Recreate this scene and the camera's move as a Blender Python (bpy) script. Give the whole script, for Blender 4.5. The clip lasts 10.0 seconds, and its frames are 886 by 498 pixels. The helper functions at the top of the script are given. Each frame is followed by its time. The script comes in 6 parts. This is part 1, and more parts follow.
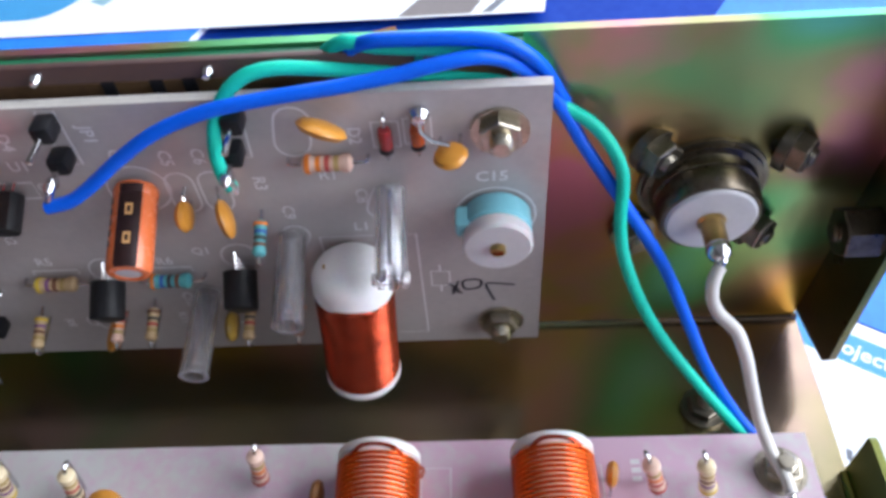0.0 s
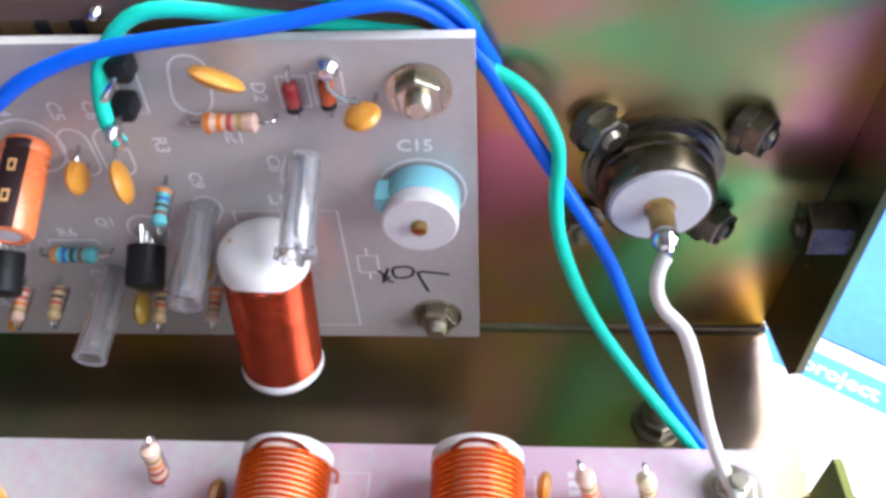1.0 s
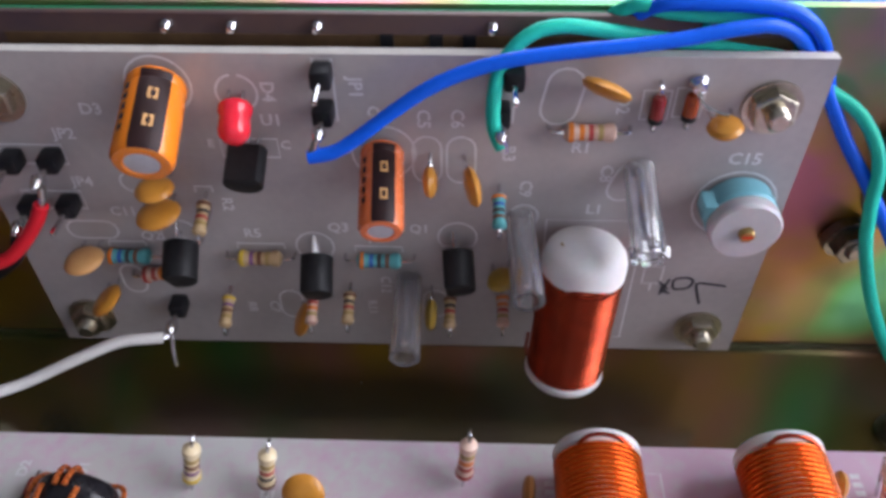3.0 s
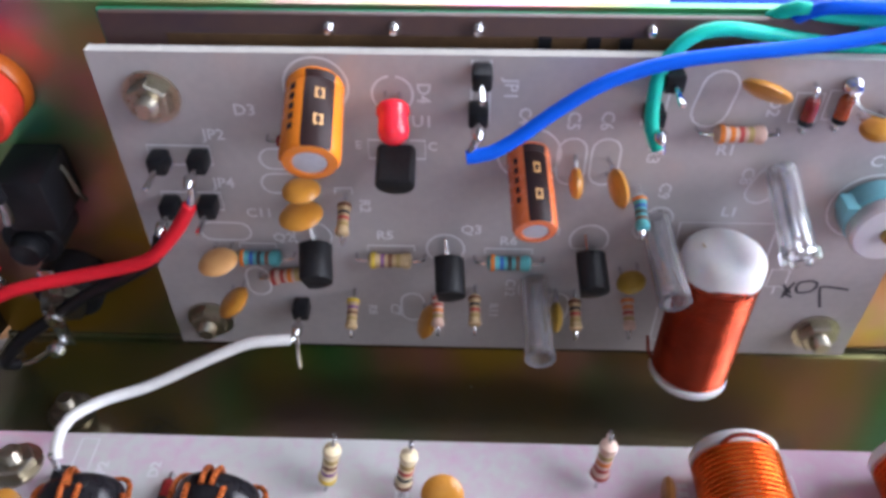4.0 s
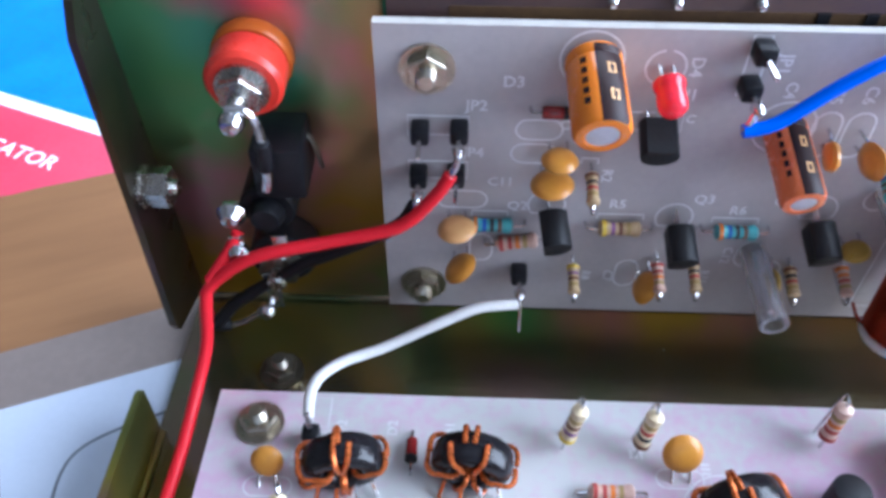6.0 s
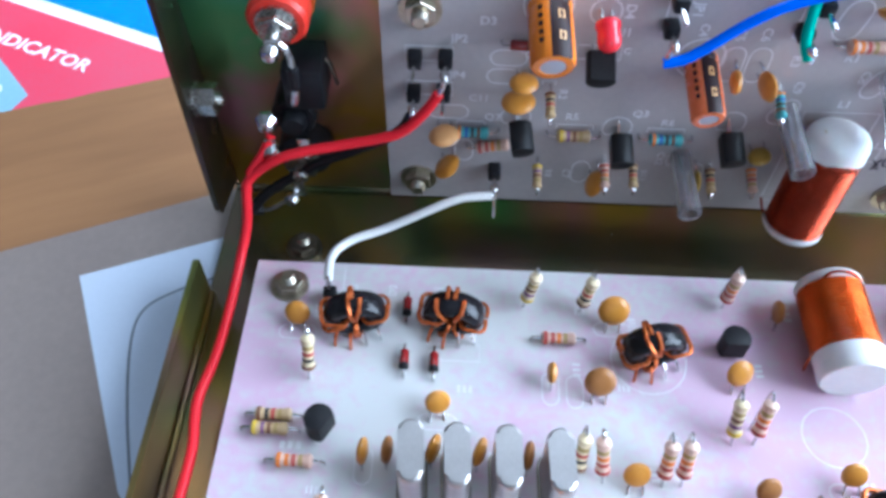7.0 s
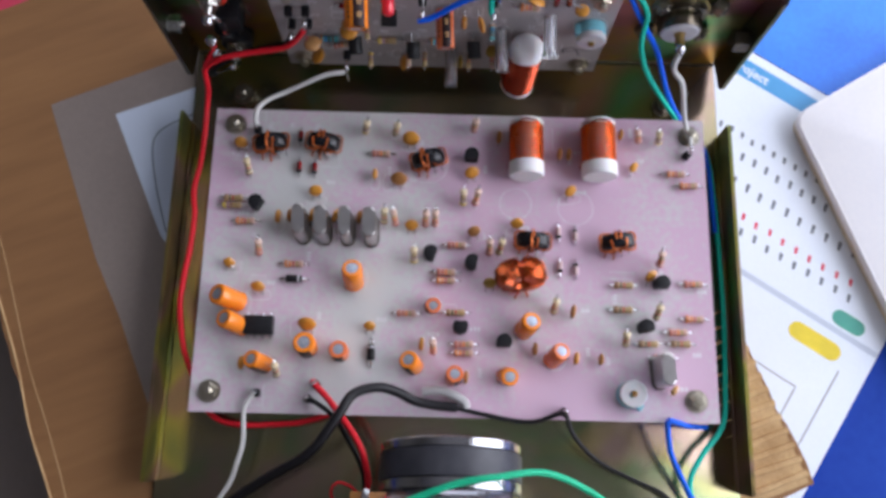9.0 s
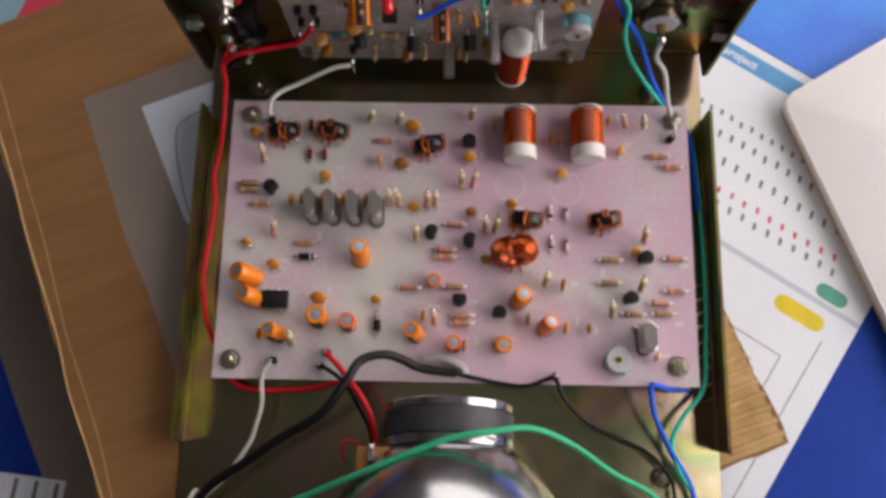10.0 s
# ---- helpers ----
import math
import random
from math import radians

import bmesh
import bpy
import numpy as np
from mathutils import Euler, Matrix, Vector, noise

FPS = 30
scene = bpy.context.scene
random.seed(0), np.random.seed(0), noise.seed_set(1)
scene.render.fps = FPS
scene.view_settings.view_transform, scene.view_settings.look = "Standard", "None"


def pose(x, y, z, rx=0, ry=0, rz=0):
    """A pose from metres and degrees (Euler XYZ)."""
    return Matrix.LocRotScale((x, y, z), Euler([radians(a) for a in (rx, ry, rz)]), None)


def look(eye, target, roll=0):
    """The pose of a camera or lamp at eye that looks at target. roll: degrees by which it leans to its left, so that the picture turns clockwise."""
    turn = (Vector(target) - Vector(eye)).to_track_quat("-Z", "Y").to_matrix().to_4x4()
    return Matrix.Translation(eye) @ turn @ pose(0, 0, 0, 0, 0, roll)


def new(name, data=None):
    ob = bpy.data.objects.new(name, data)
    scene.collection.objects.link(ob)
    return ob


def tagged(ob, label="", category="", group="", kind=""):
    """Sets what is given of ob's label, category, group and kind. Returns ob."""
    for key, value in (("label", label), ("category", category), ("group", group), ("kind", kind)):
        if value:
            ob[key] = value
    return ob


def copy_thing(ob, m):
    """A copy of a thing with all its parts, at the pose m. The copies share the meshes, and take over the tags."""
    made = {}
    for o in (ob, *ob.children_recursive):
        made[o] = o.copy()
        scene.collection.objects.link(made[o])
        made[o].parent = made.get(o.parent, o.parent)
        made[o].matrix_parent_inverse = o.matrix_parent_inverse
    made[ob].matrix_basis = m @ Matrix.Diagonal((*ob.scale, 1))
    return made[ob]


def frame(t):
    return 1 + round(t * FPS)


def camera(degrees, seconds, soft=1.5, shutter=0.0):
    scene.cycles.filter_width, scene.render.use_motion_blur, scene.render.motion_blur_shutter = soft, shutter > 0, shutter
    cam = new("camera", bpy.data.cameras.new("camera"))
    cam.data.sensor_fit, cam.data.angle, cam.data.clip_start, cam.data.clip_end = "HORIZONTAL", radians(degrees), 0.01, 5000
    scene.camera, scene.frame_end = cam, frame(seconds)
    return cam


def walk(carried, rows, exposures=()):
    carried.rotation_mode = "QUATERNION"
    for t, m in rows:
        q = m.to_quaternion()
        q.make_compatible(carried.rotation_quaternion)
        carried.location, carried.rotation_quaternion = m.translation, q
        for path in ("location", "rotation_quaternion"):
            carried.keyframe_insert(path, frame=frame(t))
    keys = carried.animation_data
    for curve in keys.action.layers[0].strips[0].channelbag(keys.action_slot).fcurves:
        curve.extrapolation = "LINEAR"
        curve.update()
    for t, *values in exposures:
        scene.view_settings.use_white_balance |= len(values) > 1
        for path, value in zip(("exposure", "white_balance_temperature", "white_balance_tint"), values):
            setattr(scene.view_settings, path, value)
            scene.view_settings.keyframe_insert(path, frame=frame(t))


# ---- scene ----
cam = camera(58.77, 10.0, soft=3.5)
PATH = [
    (0, (0.04639, -0.05422, 0.12647), (0.04170, 0.00874, 0.04892), -5.33),
    (0.5, (0.05226, -0.05194, 0.11408), (0.04591, 0.01345, 0.03869), -4.65),
    (1, (0.05724, -0.05249, 0.11400), (0.05134, 0.01333, 0.03894), -3.73),
    (1.5, (0.04797, -0.05975, 0.11697), (0.04952, 0.00893, 0.04430), 1.00),
    (2, (0.03275, -0.06142, 0.11606), (0.03255, 0.00867, 0.04474), 0.52),
    (2.5, (0.02304, -0.06380, 0.11646), (0.02201, 0.00673, 0.04558), 0.13),
    (3, (0.01178, -0.06463, 0.11509), (0.00911, 0.00713, 0.04550), -0.53),
    (4.5, (-0.01716, -0.06828, 0.11404), (-0.01934, 0.00525, 0.04630), -0.01),
    (5, (-0.02673, -0.06781, 0.11397), (-0.02885, 0.00513, 0.04562), 0.08),
    (5.5, (-0.03755, -0.06549, 0.11572), (-0.03901, 0.00453, 0.04435), 0.36),
    (5.7, (-0.04322, -0.06587, 0.11596), (-0.04416, 0.00373, 0.04416), 0.73),
    (6.8, (-0.04125, -0.08710, 0.13470), (-0.04707, -0.02193, 0.05908), -1.12),
    (7, (-0.04017, -0.09109, 0.14209), (-0.04182, -0.03184, 0.06155), 1.01),
    (7.5, (-0.03505, -0.10111, 0.16696), (-0.03384, -0.05213, 0.07978), 4.63),
    (8, (-0.03410, -0.10185, 0.21225), (-0.02827, -0.07084, 0.11736), 13.40),
    (8.5, (-0.01666, -0.10789, 0.25487), (-0.01577, -0.08305, 0.15801), 4.03),
    (9, (0.00059, -0.11429, 0.27633), (0.00126, -0.09065, 0.17917), 3.03),
    (9.5, (0.00534, -0.11839, 0.28789), (0.00534, -0.09576, 0.19048), 0.95),
    (10, (0.00820, -0.12164, 0.29758), (0.00626, -0.09989, 0.19999), -4.03),
]
EXPOSURES = [(0, -0.4, 6600, 13), (0.5, 0.1, 7000, 11), (1, 0.25, 6600, 12), (1.5, 0.25, 6500, 10), (2.5, 0.12, 6400, 10), (3, -0.5, 6700, 18), (4.5, 0.25, 6200, 15), (5.5, 0.3, 5750, 13), (7.0, 0.15, 5500, 5), (7.5, -0.1, 5500, 3), (8, -0.7, 5700, 18), (8.5, -0.75, 6000, 18), (9, -1.0, 6600, 17), (10, -1.35, 8300, 19)]
walk(cam, [(t, look(eye, target, roll)) for t, eye, target, roll in PATH], EXPOSURES)

# ---------------------------------------------------------------- room, window and daylight
world = bpy.data.worlds.new("sky")
world.use_nodes = True
scene.world = world
sky = world.node_tree.nodes.new("ShaderNodeTexSky")
sky.sky_type, sky.sun_disc = "NISHITA", False
sky.sun_elevation, sky.sun_rotation = radians(54), radians(38)
background = world.node_tree.nodes["Background"]
background.inputs["Strength"].default_value = 0.12
world.node_tree.links.new(sky.outputs["Color"], background.inputs["Color"])
sun_data = bpy.data.lights.new("sun", "SUN")
sun_data.energy, sun_data.angle, sun_data.color = 1.0, radians(12), (1.0, 0.95, 0.88)
new("sun", sun_data).matrix_basis = look((2.0, 2.6, 4.5), (0, 0, 0))
pane_data = bpy.data.lights.new("window_daylight", "AREA")
pane_data.shape, pane_data.size, pane_data.size_y = "RECTANGLE", 1.1, 1.0
pane_data.energy, pane_data.color = 38.0, (0.84, 0.91, 1.0)
new("window_daylight", pane_data).matrix_basis = look((0.86, 0.0, 0.55), (0.0, 0.0, 0.40))
north_data = bpy.data.lights.new("north_window_daylight", "AREA")
north_data.shape, north_data.size, north_data.size_y = "RECTANGLE", 1.04, 0.92
north_data.energy, north_data.color = 15.0, (0.84, 0.91, 1.0)
new("north_window_daylight", north_data).matrix_basis = look((0.32, 0.66, 0.665), (0.32, 0.0, 0.63))
# Added fill for the upright board's face; no window is known on this side.
south_data = bpy.data.lights.new("south_fill_light", "AREA")
south_data.shape, south_data.size, south_data.size_y = "RECTANGLE", 1.3, 1.0
south_data.energy, south_data.color = 2.5, (0.84, 0.92, 1.0)
new("south_fill_light", south_data).matrix_basis = look((0.25, -1.46, 0.75), (0.25, 0.0, 0.4))

# ---------------------------------------------------------------- materials
MM = 0.001
MATS = {}


def surface(name, colour, second=None, scale=200.0, fine=1500.0, rough=0.5, metal=0.0, bump=0.05,
            coat=0.0, through_light=0.0, ior=1.45, spread=(0.35, 0.65), rough_vary=0.1, sub=0.0, stretch=None):
    """A procedural surface: two colours mixed by noise at two scales, uneven gloss and a fine relief."""
    if name in MATS:
        return MATS[name]
    m = bpy.data.materials.new(name)
    m.use_nodes = True
    nt = m.node_tree
    p = nt.nodes["Principled BSDF"]
    second = second or tuple(c * 0.8 for c in colour)
    place = nt.nodes.new("ShaderNodeTexCoord")
    large = nt.nodes.new("ShaderNodeTexNoise")
    large.inputs["Scale"].default_value, large.inputs["Detail"].default_value = scale, 4
    small = nt.nodes.new("ShaderNodeTexNoise")
    small.inputs["Scale"].default_value, small.inputs["Detail"].default_value = fine, 5
    where = place.outputs["Object"]
    if stretch:
        turn_to, squeeze = nt.nodes.new("ShaderNodeMapping"), nt.nodes.new("ShaderNodeMapping")
        turn_to.inputs["Rotation"].default_value = (0, 0, radians(stretch[0]))
        squeeze.inputs["Scale"].default_value = (stretch[1], 1, 1)
        nt.links.new(where, turn_to.inputs["Vector"])
        nt.links.new(turn_to.outputs["Vector"], squeeze.inputs["Vector"])
        where = squeeze.outputs["Vector"]
    for n in (large, small):
        nt.links.new(where, n.inputs["Vector"])
    both = nt.nodes.new("ShaderNodeMath")
    both.operation = "MULTIPLY_ADD"
    both.inputs[1].default_value = 0.35
    nt.links.new(small.outputs["Fac"], both.inputs[0])
    ease = nt.nodes.new("ShaderNodeMath")
    ease.operation = "MULTIPLY"
    ease.inputs[1].default_value = 0.65
    nt.links.new(large.outputs["Fac"], ease.inputs[0])
    nt.links.new(ease.outputs[0], both.inputs[2])
    ramp = nt.nodes.new("ShaderNodeValToRGB")
    ramp.color_ramp.elements[0].position, ramp.color_ramp.elements[1].position = spread
    ramp.color_ramp.elements[0].color = (*colour, 1)
    ramp.color_ramp.elements[1].color = (*second, 1)
    nt.links.new(both.outputs[0], ramp.inputs["Fac"])
    nt.links.new(ramp.outputs["Color"], p.inputs["Base Color"])
    gloss = nt.nodes.new("ShaderNodeMapRange")
    gloss.inputs["To Min"].default_value = max(0.02, rough - rough_vary)
    gloss.inputs["To Max"].default_value = min(1.0, rough + rough_vary)
    nt.links.new(small.outputs["Fac"], gloss.inputs["Value"])
    nt.links.new(gloss.outputs["Result"], p.inputs["Roughness"])
    p.inputs["Metallic"].default_value = metal
    p.inputs["Coat Weight"].default_value = coat
    p.inputs["Coat Roughness"].default_value = 0.08
    p.inputs["Transmission Weight"].default_value = through_light
    p.inputs["IOR"].default_value = ior
    if sub:
        p.inputs["Subsurface Weight"].default_value = sub
        p.inputs["Subsurface Scale"].default_value = 0.002
    if bump:
        relief = nt.nodes.new("ShaderNodeBump")
        relief.inputs["Strength"].default_value, relief.inputs["Distance"].default_value = bump, 0.0005
        nt.links.new(small.outputs["Fac"], relief.inputs["Height"])
        nt.links.new(relief.outputs["Normal"], p.inputs["Normal"])
    MATS[name] = m
    return m


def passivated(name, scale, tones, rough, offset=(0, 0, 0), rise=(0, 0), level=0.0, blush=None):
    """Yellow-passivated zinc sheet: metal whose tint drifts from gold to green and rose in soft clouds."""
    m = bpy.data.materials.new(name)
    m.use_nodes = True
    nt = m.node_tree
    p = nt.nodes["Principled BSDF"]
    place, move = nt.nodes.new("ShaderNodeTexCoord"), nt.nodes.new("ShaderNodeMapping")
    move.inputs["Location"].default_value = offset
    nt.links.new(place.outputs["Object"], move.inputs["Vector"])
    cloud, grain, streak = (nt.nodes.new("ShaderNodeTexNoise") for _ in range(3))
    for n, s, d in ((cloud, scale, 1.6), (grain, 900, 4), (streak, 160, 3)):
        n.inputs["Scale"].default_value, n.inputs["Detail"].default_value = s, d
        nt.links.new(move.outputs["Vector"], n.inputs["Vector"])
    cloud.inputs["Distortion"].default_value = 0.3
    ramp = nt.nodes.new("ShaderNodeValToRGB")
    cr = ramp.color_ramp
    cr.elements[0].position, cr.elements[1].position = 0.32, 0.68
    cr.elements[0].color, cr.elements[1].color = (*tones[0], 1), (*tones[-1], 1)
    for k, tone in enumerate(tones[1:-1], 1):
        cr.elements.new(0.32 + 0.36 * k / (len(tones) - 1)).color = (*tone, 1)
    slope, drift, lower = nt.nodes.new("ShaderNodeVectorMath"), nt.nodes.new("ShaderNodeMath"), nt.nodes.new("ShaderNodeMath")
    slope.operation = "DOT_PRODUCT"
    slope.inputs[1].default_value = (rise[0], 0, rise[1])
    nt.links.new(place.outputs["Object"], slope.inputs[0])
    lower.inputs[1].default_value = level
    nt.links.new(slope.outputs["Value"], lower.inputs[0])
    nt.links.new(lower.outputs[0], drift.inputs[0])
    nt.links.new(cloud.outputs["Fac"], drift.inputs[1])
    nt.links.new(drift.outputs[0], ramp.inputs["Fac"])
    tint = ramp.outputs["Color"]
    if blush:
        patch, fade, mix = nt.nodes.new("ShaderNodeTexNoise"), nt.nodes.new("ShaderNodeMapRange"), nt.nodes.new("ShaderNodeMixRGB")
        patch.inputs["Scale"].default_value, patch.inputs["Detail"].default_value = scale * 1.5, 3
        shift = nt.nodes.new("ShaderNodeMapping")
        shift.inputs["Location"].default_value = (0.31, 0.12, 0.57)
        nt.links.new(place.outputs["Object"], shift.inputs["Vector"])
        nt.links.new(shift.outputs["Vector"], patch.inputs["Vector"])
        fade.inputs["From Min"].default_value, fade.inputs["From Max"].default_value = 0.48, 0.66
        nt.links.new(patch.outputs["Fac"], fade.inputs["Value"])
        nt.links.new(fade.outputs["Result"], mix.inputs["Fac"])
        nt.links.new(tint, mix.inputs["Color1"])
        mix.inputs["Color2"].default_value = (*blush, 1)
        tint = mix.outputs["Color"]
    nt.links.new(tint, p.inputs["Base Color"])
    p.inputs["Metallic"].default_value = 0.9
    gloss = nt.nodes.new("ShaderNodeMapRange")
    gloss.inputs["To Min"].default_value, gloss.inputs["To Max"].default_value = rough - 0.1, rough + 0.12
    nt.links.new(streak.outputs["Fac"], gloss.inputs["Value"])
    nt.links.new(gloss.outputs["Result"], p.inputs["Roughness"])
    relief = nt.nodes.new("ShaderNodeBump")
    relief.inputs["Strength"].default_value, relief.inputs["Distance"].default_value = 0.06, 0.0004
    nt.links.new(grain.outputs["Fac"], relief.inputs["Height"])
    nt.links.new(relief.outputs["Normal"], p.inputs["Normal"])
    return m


ZINC_PANEL = passivated("zinc_panel", 26, [(0.52, 0.31, 0.04), (0.58, 0.33, 0.07), (0.46, 0.30, 0.14), (0.30, 0.32, 0.14), (0.14, 0.44, 0.17), (0.12, 0.48, 0.30)], 0.34, (0.05, 0, 0.02), (-0.6, 2.6), -0.10, (0.60, 0.22, 0.28))
ZINC_FLOOR = passivated("zinc_floor", 22, [(0.24, 0.215, 0.15), (0.31, 0.26, 0.15), (0.27, 0.25, 0.16), (0.20, 0.25, 0.13), (0.36, 0.29, 0.11)], 0.2, blush=(0.33, 0.23, 0.19))
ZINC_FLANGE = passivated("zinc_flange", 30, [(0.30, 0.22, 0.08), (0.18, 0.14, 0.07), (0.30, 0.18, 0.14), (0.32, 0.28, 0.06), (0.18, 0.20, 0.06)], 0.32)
# Same zinc as the rails, darkened for the dark side the flanges reflect.
ZINC_SIDE_SHADED = passivated("zinc_side_shaded", 34, [(0.11, 0.085, 0.05), (0.075, 0.065, 0.045), (0.13, 0.08, 0.075), (0.12, 0.11, 0.04), (0.06, 0.085, 0.04)], 0.3)
# Upright board painted darker than the flat one, as it faces away from daylight.
BOARD_SMALL = surface("board_small", (0.46, 0.42, 0.415), (0.39, 0.35, 0.355), 45, 900, 0.32, bump=0.02, coat=0.5)
BOARD_LARGE = surface("board_large", (0.64, 0.64, 0.63), (0.68, 0.47, 0.60), 26, 500, 0.19, bump=0.015, coat=1.0, ior=1.58, spread=(0.42, 0.57))
BOARD_EDGE = surface("board_edge", (0.72, 0.69, 0.64), (0.60, 0.57, 0.53), 500, 2500, 0.6, bump=0.2)
SILK = surface("silkscreen_ink", (0.76, 0.75, 0.77), (0.66, 0.65, 0.67), 900, 3000, 0.5, bump=0.0)
INK = surface("marker_ink", (0.02, 0.018, 0.03), (0.05, 0.045, 0.06), 800, 3000, 0.4)
STEEL = surface("bright_steel", (0.60, 0.58, 0.55), (0.46, 0.44, 0.41), 500, 2500, 0.26, 1.0, 0.08)
OLD_STEEL = surface("dull_steel", (0.30, 0.27, 0.22), (0.16, 0.145, 0.12), 400, 2000, 0.36, 1.0, 0.12)
DARK_STEEL = surface("browned_steel", (0.20, 0.165, 0.125), (0.10, 0.085, 0.065), 400, 2000, 0.3, 1.0, 0.12)
GOLD_STEEL = surface("yellow_zinc", (0.56, 0.51, 0.42), (0.42, 0.38, 0.30), 400, 2000, 0.3, 1.0, 0.1)
TIN = surface("tinned_lead", (0.72, 0.72, 0.72), (0.55, 0.55, 0.56), 900, 3000, 0.22, 1.0, 0.05)
SOLDER = surface("solder", (0.75, 0.75, 0.76), (0.60, 0.60, 0.62), 700, 2500, 0.16, 1.0, 0.15)
BRASS = surface("brass", (0.52, 0.36, 0.14), (0.40, 0.27, 0.10), 500, 2200, 0.32, 1.0, 0.1)
BLACK = surface("black_plastic", (0.008, 0.008, 0.010), (0.015, 0.015, 0.018), 400, 1800, 0.4, 0, 0.1, ior=1.3)
EPOXY = surface("black_epoxy", (0.010, 0.010, 0.012), (0.018, 0.018, 0.02), 600, 2500, 0.45, 0, 0.15, ior=1.3)
SLEEVE = surface("orange_sleeve", (0.88, 0.25, 0.02), (0.82, 0.20, 0.012), 150, 1500, 0.24, 0, 0.03, coat=0.3)
SLEEVE_RED = surface("red_orange_sleeve", (0.82, 0.20, 0.07), (0.72, 0.16, 0.05), 150, 1500, 0.26, 0, 0.03, coat=0.3)
STRIPE = surface("dark_stripe", (0.016, 0.008, 0.008), (0.03, 0.012, 0.012), 300, 1500, 0.45, ior=1.3)
CAN_TOP = surface("can_top", (0.66, 0.66, 0.70), (0.54, 0.55, 0.60), 500, 2200, 0.4, 0.35)
CAN_BLUE = surface("blue_grey_can_top", (0.40, 0.45, 0.54), (0.30, 0.34, 0.42), 500, 2200, 0.35, 0.5)
CERAMIC = surface("ochre_ceramic", (0.66, 0.29, 0.04), (0.55, 0.22, 0.03), 300, 1600, 0.34, 0, 0.12, coat=0.2)
CERAMIC_PALE = surface("pale_ceramic", (0.66, 0.36, 0.14), (0.58, 0.28, 0.10), 300, 1600, 0.36, 0, 0.12, coat=0.2)
CERAMIC_DARK = surface("brown_ceramic", (0.40, 0.17, 0.05), (0.30, 0.12, 0.03), 300, 1600, 0.36, 0, 0.12)
MUSTARD = surface("mustard_film", (0.42, 0.27, 0.04), (0.32, 0.20, 0.03), 300, 1600, 0.3)
RES_CREAM = surface("resistor_cream", (0.80, 0.68, 0.46), (0.70, 0.56, 0.34), 500, 2000, 0.36, 0, 0.1, coat=0.2)
RES_ROSE = surface("resistor_rose", (0.80, 0.58, 0.48), (0.70, 0.47, 0.37), 500, 2000, 0.36, 0, 0.1, coat=0.2)
RES_TAN = surface("resistor_tan", (0.58, 0.42, 0.24), (0.48, 0.33, 0.18), 500, 2000, 0.42, 0, 0.1)
RES_PINK = surface("resistor_pink", (0.68, 0.46, 0.38), (0.58, 0.36, 0.28), 500, 2000, 0.42, 0, 0.1)
RES_TEAL = surface("resistor_teal", (0.10, 0.42, 0.44), (0.08, 0.34, 0.38), 500, 2000, 0.36, 0, 0.1)
BAND = {k: surface("band_" + k, c, None, 600, 2500, 0.42) for k, c in dict(
    brown=(0.20, 0.08, 0.045), black=(0.045, 0.04, 0.04), red=(0.50, 0.07, 0.06), orange=(0.80, 0.22, 0.03),
    yellow=(0.75, 0.52, 0.05), gold=(0.45, 0.32, 0.12), violet=(0.26, 0.11, 0.27), blue=(0.03, 0.12, 0.45)).items()}
COPPER = surface("enamelled_copper", (0.88, 0.19, 0.02), (0.66, 0.11, 0.012), 300, 1800, 0.24, 0.75, 0.05, coat=0.08)
COPPER_RING = surface("ring_copper", (0.66, 0.14, 0.03), (0.40, 0.06, 0.015), 300, 1800, 0.2, 0.85, 0.05, coat=0.3)
COPPER_DARK = surface("dark_enamelled_copper", (0.52, 0.08, 0.03), (0.34, 0.045, 0.02), 300, 1800, 0.2, 0.85, 0.05, coat=0.12)
COPPER_ORANGE = surface("orange_enamelled_wire", (0.66, 0.17, 0.04), (0.46, 0.09, 0.02), 400, 1800, 0.28, 0.6, 0.05)
FERRITE = surface("black_ferrite", (0.008, 0.007, 0.009), (0.016, 0.015, 0.018), 500, 2200, 0.2, 0, 0.05, ior=1.4)
NYLON = surface("white_former", (0.82, 0.80, 0.80), (0.74, 0.72, 0.73), 250, 1500, 0.4, 0, 0.05, sub=0.15)
CLEAR = surface("clear_sleeve", (0.95, 0.95, 0.98), (0.88, 0.89, 0.93), 200, 900, 0.06, 0, 0.1, coat=1.0, through_light=0.94)
MILKY = surface("milky_rotor", (0.68, 0.65, 0.68), (0.60, 0.58, 0.62), 250, 1500, 0.35, 0, 0.05, through_light=0.15, sub=0.2)
TRIM_TEAL = surface("teal_stator", (0.20, 0.52, 0.60), (0.16, 0.44, 0.52), 250, 1500, 0.35, 0, 0.05)
GLASS_RED = surface("red_glass", (0.30, 0.02, 0.02), (0.20, 0.012, 0.012), 500, 2000, 0.14, coat=0.5)
GLASS_ORANGE = surface("amber_glass", (0.50, 0.09, 0.02), (0.30, 0.05, 0.012), 500, 2000, 0.14, coat=0.5)
GLASS_PALE = surface("pale_glass", (0.70, 0.50, 0.50), (0.55, 0.34, 0.34), 500, 2000, 0.14, coat=0.5)
LED_RED = surface("red_lens", (0.92, 0.03, 0.055), (0.86, 0.02, 0.045), 300, 1500, 0.2, coat=0.4, sub=0.3)
